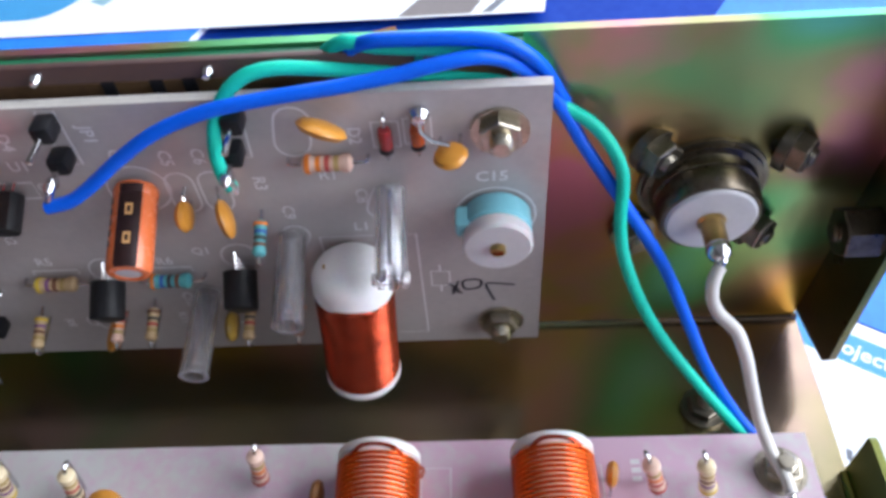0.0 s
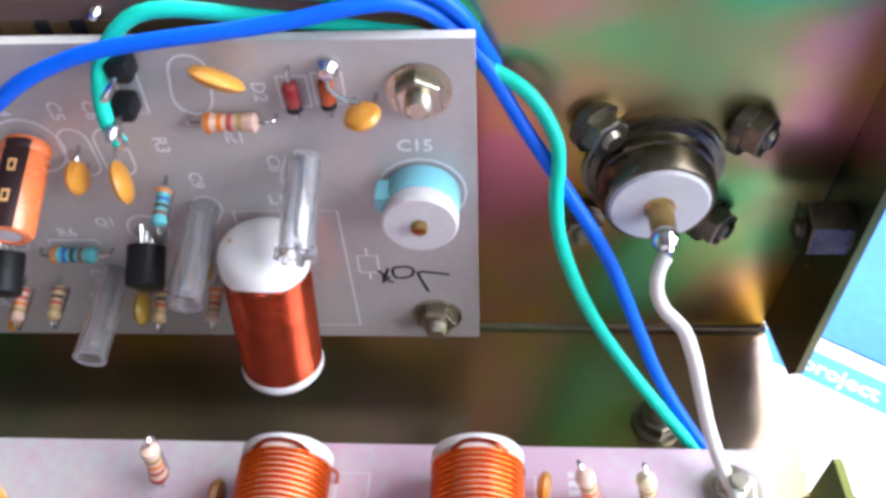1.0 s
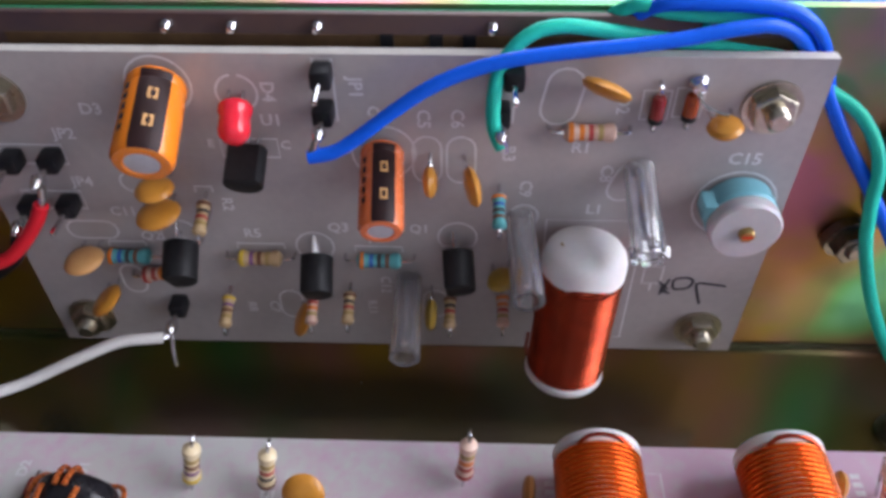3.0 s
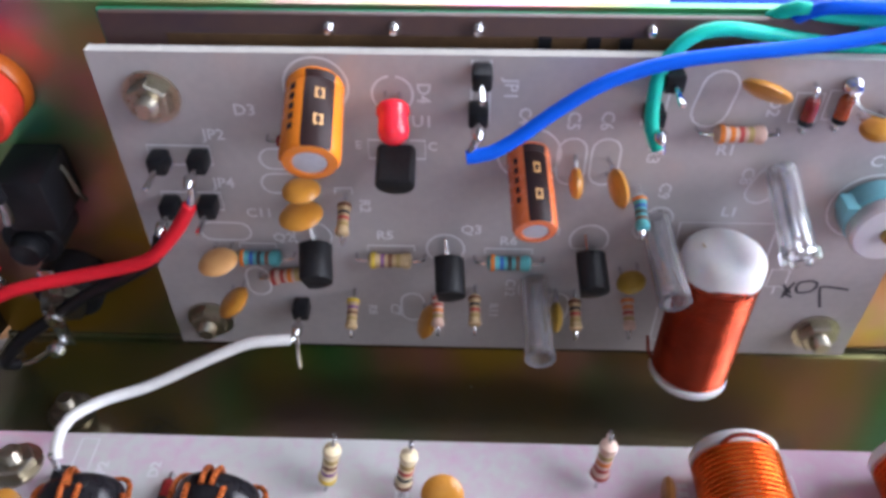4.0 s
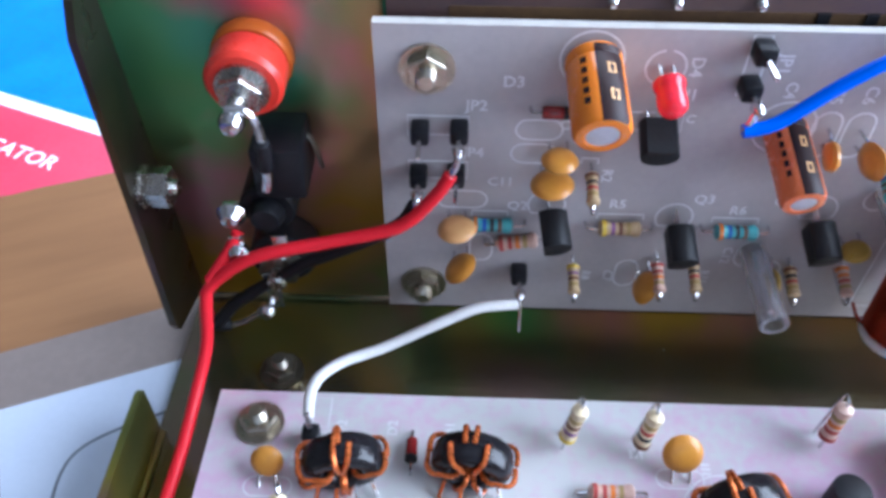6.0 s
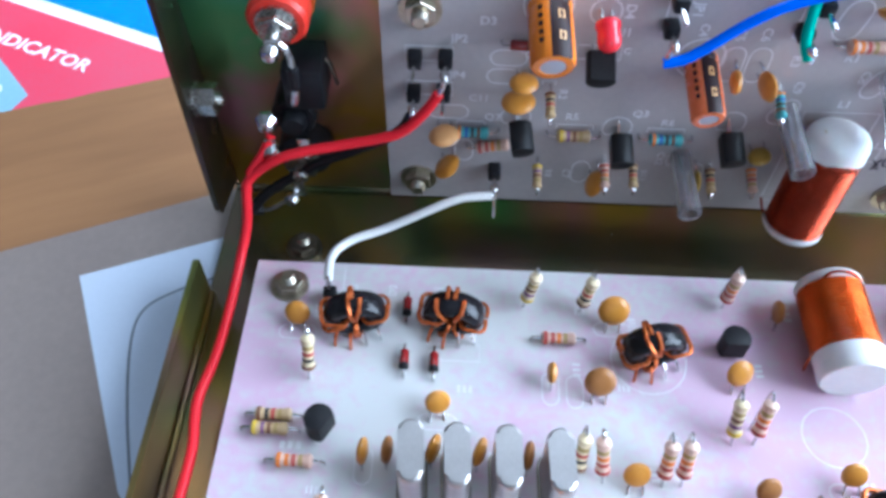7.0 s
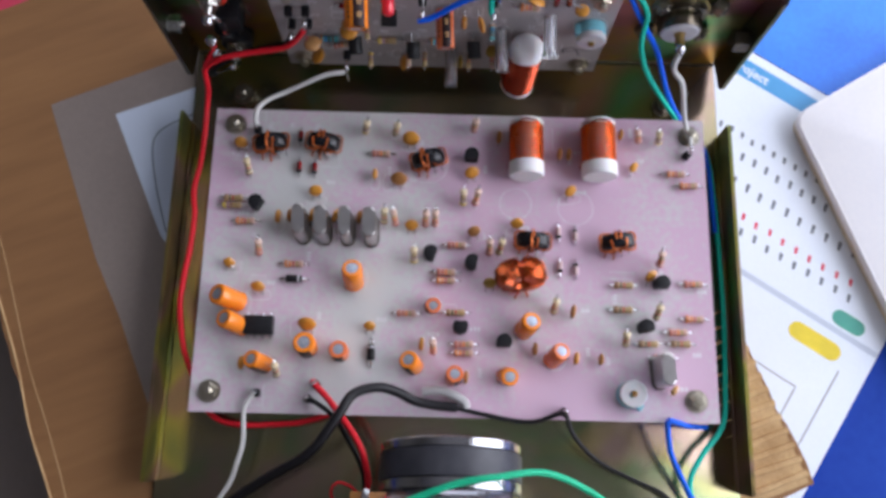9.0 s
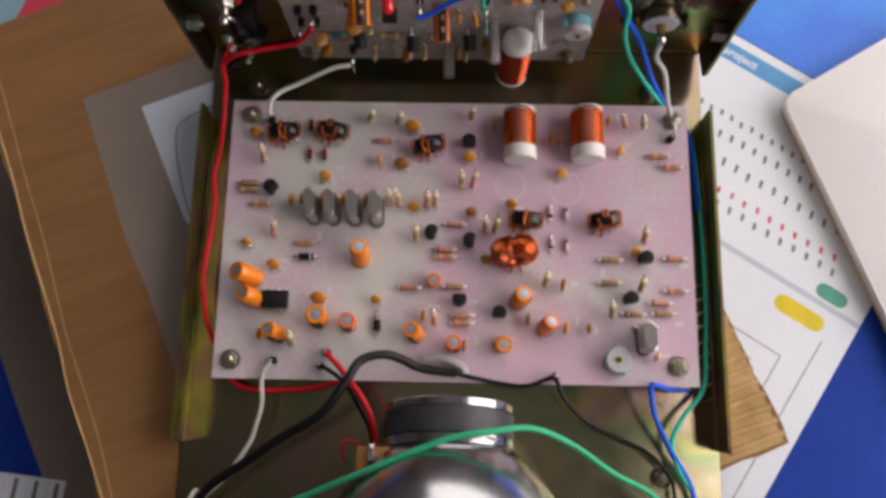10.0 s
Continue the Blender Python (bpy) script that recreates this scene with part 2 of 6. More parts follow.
WIRE = {k: surface("wire_" + k, c, tuple(v * 0.85 for v in c), 120, 1800, 0.34, 0, 0.04, ior=1.3) for k, c in dict(
    blue=(0.0, 0.13, 0.86), teal=(0.002, 0.62, 0.46), green=(0.002, 0.48, 0.25), red=(0.82, 0.02, 0.035),
    white=(0.72, 0.70, 0.68), black=(0.012, 0.011, 0.013), grey=(0.45, 0.44, 0.44)).items()}
RED_CAP = surface("red_terminal", (0.80, 0.05, 0.03), (0.70, 0.035, 0.02), 150, 1500, 0.3, coat=0.25)
RED_WASHER = surface("amber_washer", (0.55, 0.12, 0.01), (0.45, 0.09, 0.01), 150, 1500, 0.35)
PTFE = surface("grey_white_insulator", (0.62, 0.61, 0.64), (0.54, 0.53, 0.56), 250, 1600, 0.45)
GREEN_BOARD = surface("green_solder_mask", (0.02, 0.20, 0.09), (0.015, 0.13, 0.07), 150, 1500, 0.3, coat=0.3)
MAROON = surface("module_back_shaded", (0.075, 0.045, 0.05), (0.11, 0.06, 0.05), 90, 900, 0.4)
AMBER = surface("module_amber", (0.17, 0.10, 0.045), (0.10, 0.055, 0.035), 80, 900, 0.4, 0.4)
DESK = surface("blue_desk_cover", (0.003, 0.05, 0.36), (0.002, 0.036, 0.29), 14, 260, 0.6, 0, 0.06, ior=1.25)
BLUE_PAGE = surface("blue_glossy_page", (0.01, 0.16, 0.72), (0.02, 0.25, 0.82), 30, 400, 0.45, 0, 0.02)
PAPER = surface("white_paper", (0.74, 0.80, 0.88), (0.68, 0.74, 0.83), 18, 900, 0.65, 0, 0.03)
PAPER_BLUE = surface("pale_blue_print", (0.05, 0.31, 0.62), (0.04, 0.26, 0.56), 30, 900, 0.45)
SHEET_BROWN = surface("grey_brown_sheet", (0.235, 0.19, 0.165), (0.20, 0.16, 0.14), 20, 700, 0.6, 0, 0.03)
# Dim blue paints shade on the white sheet; also the page's pale blue band.
SHEET_BLUE = surface("shaded_paper_and_blue_print", (0.50, 0.56, 0.66), (0.46, 0.52, 0.62), 18, 900, 0.65, 0, 0.03)
PAPER_GREY = surface("grey_sheet", (0.20, 0.18, 0.185), (0.16, 0.145, 0.15), 20, 700, 0.6, 0, 0.03)
PRINT_DARK = surface("dark_print", (0.16, 0.18, 0.22), None, 300, 2000, 0.6)
PRINT_RED = surface("red_print", (0.75, 0.06, 0.12), None, 300, 2000, 0.6)
PRINT_YELLOW = surface("yellow_print", (0.80, 0.62, 0.03), None, 120, 1500, 0.55)
PRINT_GREEN = surface("green_print", (0.06, 0.36, 0.28), None, 120, 1500, 0.55)
MAG_RED = surface("red_magazine_print", (0.66, 0.05, 0.10), (0.60, 0.08, 0.14), 25, 600, 0.4)
MAG_CYAN = surface("grey_blue_print", (0.26, 0.45, 0.55), (0.20, 0.38, 0.50), 25, 600, 0.4)
CARD = surface("brown_cardboard", (0.275, 0.132, 0.05), (0.19, 0.086, 0.032), 16, 220, 0.72, 0, 0.05, stretch=(-22.5, 0.12))
CARD_EDGE = surface("torn_cardboard", (0.60, 0.40, 0.20), (0.42, 0.25, 0.11), 120, 900, 0.8, 0, 0.3)
CREAM = surface("cream_box_side", (0.70, 0.66, 0.55), (0.60, 0.56, 0.46), 40, 700, 0.6)
WHITE_LID = surface("white_lid", (0.82, 0.81, 0.83), (0.76, 0.76, 0.80), 22, 500, 0.45)
# Unseen walls and ceiling, toned down to cut the light they bounce back.
WALL = surface("wall_paint", (0.26, 0.245, 0.23), (0.22, 0.21, 0.195), 2, 60, 0.85, 0, 0.02)
CEILING = surface("ceiling_paint", (0.45, 0.43, 0.42), (0.40, 0.385, 0.375), 2, 60, 0.9)
FLOORING = surface("floor_tiles", (0.30, 0.26, 0.22), (0.24, 0.21, 0.18), 3, 80, 0.6)
CHROME = surface("plated_steel", (0.52, 0.52, 0.54), (0.46, 0.46, 0.48), 120, 900, 0.2, 1.0, 0.015)
CAN_STEEL = surface("crystal_can", (0.56, 0.54, 0.53), (0.47, 0.45, 0.44), 200, 1500, 0.33, 1.0, 0.02)
MAGNET = surface("ferrite_magnet", (0.035, 0.035, 0.045), (0.055, 0.055, 0.065), 250, 1600, 0.45, 0, 0.15)


# ---------------------------------------------------------------- mesh building, in millimetres
def part(name, bm, material, parent=None, label="", smooth=True, sharp=38):
    """Links a bmesh, drawn in millimetres, as one mesh object under a thing or a part."""
    mesh = bpy.data.meshes.new(name)
    bmesh.ops.scale(bm, vec=(MM, MM, MM), verts=bm.verts)
    bmesh.ops.recalc_face_normals(bm, faces=bm.faces)
    bm.to_mesh(mesh)
    bm.free()
    for f in mesh.polygons:
        f.use_smooth = smooth
    if smooth:
        mesh.set_sharp_from_angle(angle=radians(sharp))
    mesh.materials.append(material)
    ob = new(name, mesh)
    if parent:
        ob.parent = parent
    if label:
        ob["label"] = label
    return ob


def thing(name, label, category, group="", kind=""):
    ob = new(name)
    ob.empty_display_size = 0.002
    return tagged(ob, label, category, group, kind)


def lathe(profile, seg=20, bm=None, at=(0, 0, 0), axis="z"):
    """Turns a profile of (radius, height) about an axis."""
    bm = bm or bmesh.new()
    turn = {"z": Matrix(), "y": Matrix.Rotation(radians(90), 4, "X"), "x": Matrix.Rotation(radians(90), 4, "Y")}[axis]
    rings = []
    for r, h in profile:
        if r < 1e-6:
            rings.append([bm.verts.new(turn @ Vector((0, 0, h)) + Vector(at))])
        else:
            rings.append([bm.verts.new(turn @ Vector((r * math.cos(2 * math.pi * k / seg), r * math.sin(2 * math.pi * k / seg), h)) + Vector(at)) for k in range(seg)])
    for a, b in zip(rings, rings[1:]):
        for k in range(seg):
            j = (k + 1) % seg
            if len(a) == 1 and len(b) > 1:
                bm.faces.new((a[0], b[k], b[j]))
            elif len(b) == 1 and len(a) > 1:
                bm.faces.new((a[k], a[j], b[0]))
            elif len(a) > 1:
                bm.faces.new((a[k], a[j], b[j], b[k]))
    return bm


def block(cx, cy, cz, sx, sy, sz, bevel=0.0, bm=None, segments=2):
    bm = bm or bmesh.new()
    made = bmesh.ops.create_cube(bm, size=1, matrix=Matrix.Translation((cx, cy, cz)) @ Matrix.Diagonal((sx, sy, sz, 1)))
    if bevel:
        edges = list({e for v in made["verts"] for e in v.link_edges})
        bmesh.ops.bevel(bm, geom=edges, offset=bevel, segments=segments, affect="EDGES", profile=0.5)
    return bm


def prism(outline, z0, z1, bm=None, bevel=0.0, segments=2):
    """A flat outline of (x, y) drawn up from z0 to z1."""
    bm = bm or bmesh.new()
    low = [bm.verts.new((x, y, z0)) for x, y in outline]
    top = [bm.verts.new((x, y, z1)) for x, y in outline]
    bm.faces.new(low[::-1])
    cap = bm.faces.new(top)
    for k in range(len(low)):
        j = (k + 1) % len(low)
        bm.faces.new((low[k], low[j], top[j], top[k]))
    if bevel:
        bmesh.ops.bevel(bm, geom=list(cap.edges), offset=bevel, segments=segments, affect="EDGES", profile=0.5)
    return bm


def smooth_line(points, step=1.2):
    """Catmull-Rom through the points, at about even steps."""
    p = [Vector(q) for q in points]
    p = [2 * p[0] - p[1], *p, 2 * p[-1] - p[-2]]
    out = []
    for a, b, c, d in zip(p, p[1:], p[2:], p[3:]):
        n = max(2, int((c - b).length / step))
        for k in range(n):
            t = k / n
            out.append(0.5 * (2 * b + (c - a) * t + (2 * a - 5 * b + 4 * c - d) * t * t + (3 * b - a - 3 * c + d) * t ** 3))
    out.append(p[-2])
    return out


def rod(points, r, seg=8, bm=None, ease=True, step=1.2, ends=True, taper=None):
    """A round wire along points."""
    bm = bm or bmesh.new()
    line = smooth_line(points, step) if ease and len(points) > 2 else [Vector(q) for q in points]
    side, rings = None, []
    for k, q in enumerate(line):
        ahead = (line[min(k + 1, len(line) - 1)] - line[max(k - 1, 0)]).normalized()
        if side is None:
            side = ahead.orthogonal().normalized()
        side = (side - ahead * side.dot(ahead)).normalized()
        up = ahead.cross(side)
        rad = r if not taper else r * taper(k / (len(line) - 1))
        rings.append([bm.verts.new(q + rad * (side * math.cos(2 * math.pi * j / seg) + up * math.sin(2 * math.pi * j / seg))) for j in range(seg)])
    for a, b in zip(rings, rings[1:]):
        for k in range(seg):
            j = (k + 1) % seg
            bm.faces.new((a[k], a[j], b[j], b[k]))
    if ends:
        bm.faces.new(rings[0][::-1])
        bm.faces.new(rings[-1])
    return bm


def ribbon(points, width, z, closed=False, bm=None, lift=0.03):
    """A flat printed line on a board, with a little thickness."""
    bm = bm or bmesh.new()
    p = [Vector((x, y)) for x, y in points]
    n = len(p)
    left, right = [], []
    for k in range(n):
        a = p[k - 1] if closed or k else p[k]
        b = p[(k + 1) % n] if closed or k < n - 1 else p[k]
        d = (b - a).normalized()
        s = Vector((-d.y, d.x)) * width / 2
        left.append(bm.verts.new((*(p[k] + s), z + lift)))
        right.append(bm.verts.new((*(p[k] - s), z + lift)))
    for k in range(n if closed else n - 1):
        j = (k + 1) % n
        bm.faces.new((left[k], left[j], right[j], right[k]))
    return bm


def arc(cx, cy, r, a0=0, a1=360, n=24, ry=None):
    ry = ry or r
    return [(cx + r * math.cos(radians(a0 + (a1 - a0) * k / n)), cy + ry * math.sin(radians(a0 + (a1 - a0) * k / n))) for k in range(n + (a1 - a0 < 360))]


def stadium(cx, cy, length, width, turn=0.0, n=8):
    """A slot outline: two half circles joined by straight sides."""
    r, h = width / 2, max(0, length - width) / 2
    pts = [(h + r * math.cos(radians(a)), r * math.sin(radians(a))) for a in np.linspace(-90, 90, n)]
    pts += [(-h + r * math.cos(radians(a)), r * math.sin(radians(a))) for a in np.linspace(90, 270, n)]
    c, s = math.cos(radians(turn)), math.sin(radians(turn))
    return [(cx + x * c - y * s, cy + x * s + y * c) for x, y in pts]


def lettering(name, text, size, material, parent, x, y, z, turn=0.0, label=""):
    """Printed letters in the built-in font, laid flat and turned about the board's normal."""
    cu = bpy.data.curves.new(name, "FONT")
    cu.body, cu.size, cu.align_x, cu.align_y = text, size * MM, "CENTER", "CENTER"
    cu.resolution_u, cu.offset = 2, size * MM * 0.022
    tmp = bpy.data.objects.new(name, cu)
    scene.collection.objects.link(tmp)
    mesh = bpy.data.meshes.new_from_object(tmp)
    bpy.data.objects.remove(tmp)
    mesh.materials.clear()
    mesh.materials.append(material)
    ob = new(name, mesh)
    ob.parent = parent
    ob.matrix_basis = pose(x * MM, y * MM, z * MM, 0, 0, turn)
    if label:
        ob["label"] = label
    return ob


PROTO = {}


def put(key, builder, m):
    """Builds a thing the first time and copies it with its parts after that."""
    if key not in PROTO:
        PROTO[key] = builder()
        PROTO[key].matrix_basis = m
        return PROTO[key]
    return copy_thing(PROTO[key], m)


BIG_Z, SMALL_Y = 12.0, 18.5


def on_big(x, y, turn=0, rx=0, ry=0, up=0.0):
    return pose(x * MM, y * MM, (BIG_Z + up) * MM) @ pose(0, 0, 0, rx, ry, 0) @ pose(0, 0, 0, 0, 0, turn)


def on_small(x, z, turn=0, rx=0, ry=0):
    return pose(x * MM, SMALL_Y * MM, z * MM, 90, 0, 0) @ pose(0, 0, 0, rx, ry, 0) @ pose(0, 0, 0, 0, 0, turn)


# ---------------------------------------------------------------- unseen room shell round the desk, added to dim reflections and fill
def slab(name, x0, x1, y0, y1, z0, z1, material, label, category, kind="structure"):
    """A wall, floor or ceiling slab, given in millimetres."""
    return tagged(part(name, block((x0 + x1) / 2, (y0 + y1) / 2, (z0 + z1) / 2, x1 - x0, y1 - y0, z1 - z0), material, smooth=False), label, category, kind=kind)


slab("floor", -2200, 1000, -1600, 800, -905, -805, FLOORING, "plain brown tiled room floor under the desk", "floor")
slab("ceiling", -2200, 1000, -1600, 800, 1800, 1900, CEILING, "unseen added ceiling, dimmed to limit bounced light", "ceiling")
north = bmesh.new()
for x0, x1, z0, z1 in ((-2200, -220, -805, 1800), (-220, 850, -805, 190), (-220, 850, 1150, 1800), (850, 1000, -805, 1800)):
    block((x0 + x1) / 2, 750, (z0 + z1) / 2, x1 - x0, 100, z1 - z0, bm=north)
tagged(part("wall_north", north, WALL, smooth=False), "unseen added wall with a tall window opening", "wall", kind="structure")
# Opening made for the added south fill lamp.
south = bmesh.new()
for x0, x1, z0, z1 in ((-2200, -420, -805, 1800), (920, 1000, -805, 1800), (-420, 920, -805, 230), (-420, 920, 1270, 1800)):
    block((x0 + x1) / 2, -1550, (z0 + z1) / 2, x1 - x0, 100, z1 - z0, bm=south)
tagged(part("wall_south", south, WALL, smooth=False), "unseen added wall with a wide opening for daylight", "wall", kind="structure")
slab("wall_west", -2200, -2100, -1500, 700, -805, 1800, WALL, "unseen added wall, dimmed to limit bounced light", "wall")
east = bmesh.new()
for y0, y1, z0, z1 in ((-1500, -570, -805, 1800), (590, 700, -805, 1800), (-570, 590, -805, 30), (-570, 590, 1070, 1800)):
    block(950, (y0 + y1) / 2, (z0 + z1) / 2, 100, y1 - y0, z1 - z0, bm=east)
tagged(part("wall_east", east, WALL, smooth=False), "unseen added wall with a wide opening for daylight", "wall", kind="structure")

# ---------------------------------------------------------------- desk, box and papers under the chassis
DESK_Z = -55.0
desk = thing("desk", "desk covered in plain deep blue sheet", "desk")
part("desktop", block(0, 60, DESK_Z - 12, 1500, 1100, 24, 2), DESK, desk)
for x, y in ((-700, -440), (700, -440), (-700, 560), (700, 560)):
    part("leg", block(x, y, (DESK_Z - 24 - 805) / 2, 50, 50, 805 + DESK_Z - 24, 2), OLD_STEEL, desk)
D1, D2 = Vector((0.383, -0.924)), Vector((0.924, 0.383))
BOX_TOP = 2.0


def box_corner(a, b):
    p = Vector((-196, 32)) + D1 * a + D2 * b
    return (p.x, p.y)


def torn_edge(p, q, n, rough, rng):
    """Points from p to q with an uneven, torn line."""
    p, q = Vector(p), Vector(q)
    d = (q - p).normalized()
    s = Vector((-d.y, d.x))
    return [tuple(p + (q - p) * (k / n) + s * (rng.uniform(-rough, rough) if 0 < k else 0)) for k in range(n)]


def build_box():
    rng = random.Random(4)
    box = thing("cardboard_box", "closed brown cardboard box lying flat under the chassis", "box")
    c = [box_corner(0, 0), box_corner(0, 240), box_corner(270, 240), box_corner(270, 0)]
    body = prism([(x, y) for x, y in c][::-1], DESK_Z, BOX_TOP - 3.2)
    part("body", body, CARD, box, smooth=False)
    outline = []
    for k in range(4):
        outline += torn_edge(c[k], c[(k + 1) % 4], 40, 0.5 if k != 1 else 0.9, rng)
    part("top_flap", prism(outline[::-1], BOX_TOP - 3.2, BOX_TOP), CARD, box, "cardboard lid with a worn edge", smooth=False)
    for a, b, r in ((box_corner(2, 0.6), box_corner(268, 0.6), 0.42), (box_corner(6, 6.5), box_corner(266, 4.6), 0.16)):
        mid = [tuple(Vector(a) + (Vector(b) - Vector(a)) * k / 12 + Vector((rng.uniform(-0.7, 0.7), rng.uniform(-0.4, 0.4)))) for k in range(13)]
        part("worn_edge", rod([(*q, BOX_TOP) for q in mid], r, 6), CARD_EDGE, box, "pale worn crease along the lid")
    # exposed corrugation along the front corner beyond the chassis
    torn = [box_corner(196, 218)] + [box_corner(200 + k * 5.4, 212 + rng.uniform(-3, 3)) for k in range(13)] + [box_corner(268.5, 214), box_corner(269, 238.6), box_corner(196, 239)]
    part("torn_layer", prism(torn[::-1], BOX_TOP, BOX_TOP + 0.15), CARD_EDGE, box, "pale torn layer at the corner of the lid", smooth=False)
    for k in range(13):
        a = Vector(box_corner(265 - k * 5.0 + rng.uniform(-0.6, 0.6), 216 + rng.uniform(-2, 4)))
        b = Vector(box_corner(265 - k * 5.0 + 1.0, 239.4))
        part("flute", rod([(*a, BOX_TOP + 0.2), (*((a + b) / 2), BOX_TOP + 0.6), (*b, BOX_TOP + 0.2)], 1.25, 6, ease=False), CARD_EDGE, box, "exposed corrugated layer of torn cardboard")
    return box


build_box()
rng = random.Random(8)
grey = prism([(-145, 4), (-97, 25), (-60, 40), (-50, -60), (-80, -110), (-97, -104), (-110, -75), (-121, -54)][::-1], BOX_TOP + 0.01, BOX_TOP + 0.11)
tagged(part("grey_sheet", grey, SHEET_BROWN, smooth=False), "thin grey-brown sheet lying on the cardboard box", "paper")
white_sheet = thing("white_sheet", "white paper with a drawn rounded outline, partly under the chassis", "paper")
# White paper, its shade beside the chassis put into the bluish colour.
part("sheet", prism([(-120.5, 0.8), (-92, 12.5), (-70, 21), (-70, -52), (-95, -50), (-99, -45)][::-1], BOX_TOP + 0.12, BOX_TOP + 0.2), SHEET_BLUE, white_sheet, smooth=False)
part("drawn_line", ribbon([(x, y) for x, y, _ in smooth_line([(-91, 2, 0), (-98, -1.5, 0), (-103.5, -5.5, 0), (-105.3, -10, 0), (-104.5, -18, 0), (-101.5, -30, 0), (-97, -44, 0)])], 0.55, BOX_TOP + 0.2), PRINT_DARK, white_sheet)

# printed sheet on the desk beside the box: u runs along its header, v down the page
U, V = Vector((0.843, -0.538)), Vector((-0.538, -0.843))
PAGE = Vector((137.8, 71.5))


def on_page(u, v):
    p = PAGE + U * u + V * v
    return (p.x, p.y)


def page_patch(u0, u1, v0, v1):
    return [on_page(u0, v0), on_page(u0, v1), on_page(u1, v1), on_page(u1, v0)]


page = thing("printed_sheet", "white instruction sheet with a pale blue header and small printed marks", "paper")
PZ = DESK_Z + 0.1
part("sheet", prism(page_patch(-60, 121, 3, 250), DESK_Z, PZ), PAPER, page, smooth=False)
part("header", prism(page_patch(-60, 121, 7.5, 16.5), PZ, PZ + 0.04), PAPER_BLUE, page, "pale blue header band", smooth=False)
lettering("header_word", "project", 6.2, PAPER, page, *on_page(13.6, 12.2), PZ + 0.09, math.degrees(math.atan2(U.y, U.x)), "white printed word")
for row, (v, material, size, count, u0, du) in enumerate(((42, PRINT_DARK, 1.4, 15, -2, 5.4), (51, PRINT_DARK, 1.8, 15, 0, 6.0), (63, PRINT_DARK, 2.0, 14, 6, 6.6), (75.5, PRINT_RED, 1.5, 11, 30.6, 6.6), (82, PRINT_DARK, 1.7, 11, 33, 6.6))):
    for k in range(count):
        u, w, lean = u0 + k * du, rng.uniform(-0.5, 0.5), 0.8
        mark = prism([on_page(u - 0.8, v - size + w), on_page(u + 0.9, v - size + w), on_page(u + 0.6 + lean, v + size + w), on_page(u - 0.6 + lean, v + size + w)], PZ, PZ + 0.04)
        part("printed_mark", mark, material, page, smooth=False)
part("fold", prism(page_patch(-60, 121, 96, 98.6), PZ, PZ + 0.03), SHEET_BLUE, page, "pale blue printed band", smooth=False)
part("yellow_bar", prism(stadium(*on_page(95.7, 106.4), 24, 8, math.degrees(math.atan2(U.y, U.x))), PZ, PZ + 0.05), PRINT_YELLOW, page, smooth=False)
part("green_bar", prism(stadium(*on_page(104.2, 91.4), 15, 7, math.degrees(math.atan2(U.y, U.x))), PZ + 0.04, PZ + 0.08), PRINT_GREEN, page, smooth=False)
rules = bmesh.new()
for a, b in (((60, 128), (98, 128)), ((98, 128), (98, 215)), ((110, 112), (110, 240)), ((88, 136), (60, 136))):
    ribbon([on_page(*a), on_page(*b)], 0.5, PZ, bm=rules)
part("rule", rules, PAPER_GREY, page)

W1, W2 = Vector((0.852, 0.523)), Vector((0.352, -0.936))
lid_at = Vector((157.5, 29.5))


def lid_point(a, b):
    p = lid_at + W1 * a + W2 * b
    return (p.x, p.y)


lid = thing("white_box", "white flat box with rounded corners and cream sides", "box")


def rounded(a0, a1, b0, b1, r, n=5):
    pts = []
    for (a, b), s in (((a1 - r, b1 - r), 0), ((a0 + r, b1 - r), 90), ((a0 + r, b0 + r), 180), ((a1 - r, b0 + r), 270)):
        pts += [lid_point(a + r * math.cos(radians(s + 90 * k / n)), b + r * math.sin(radians(s + 90 * k / n))) for k in range(n + 1)]
    return pts


part("body", prism(rounded(0.9, 159, 0.9, 159, 5)[::-1], DESK_Z + 0.15, DESK_Z + 4.5), CREAM, lid)
part("lid", prism(rounded(0, 160, 0, 160, 5.5)[::-1], DESK_Z + 4.5, DESK_Z + 8.5, bevel=1.2), WHITE_LID, lid)

# magazine behind the box
magazine = thing("magazine", "glossy magazine cover in blue, white and red print", "magazine")
K1 = Vector((0.929, -0.370))
K2 = Vector((-0.370, -0.929))
MAG = Vector((-233, 176))


def on_mag(u, v):
    p = MAG + K1 * u + K2 * v
    return (p.x, p.y)


def mag_patch(u0, u1, v0, v1):
    return [on_mag(u0, v0), on_mag(u0, v1), on_mag(u1, v1), on_mag(u1, v0)]


part("pages", prism(mag_patch(-120, 150, -190, 110), DESK_Z, DESK_Z + 3), PAPER, magazine, smooth=False)
part("cover", prism(mag_patch(-120, 150, -190, 110), DESK_Z + 3, DESK_Z + 3.2), BLUE_PAGE, magazine, smooth=False)
MZ = DESK_Z + 3.2
part("white_strip", prism(mag_patch(-120, 150, 0, 6), MZ, MZ + 0.04), PAPER, magazine, smooth=False)
part("red_field", prism(mag_patch(-120, 150, 6, 110), MZ, MZ + 0.05), MAG_RED, magazine, smooth=False)
part("blue_panel", prism([on_mag(-60, 33), on_mag(35, 33), on_mag(60, 45), on_mag(60, 100), on_mag(-60, 100)][::-1], MZ + 0.05, MZ + 0.09), MAG_CYAN, magazine, smooth=False)
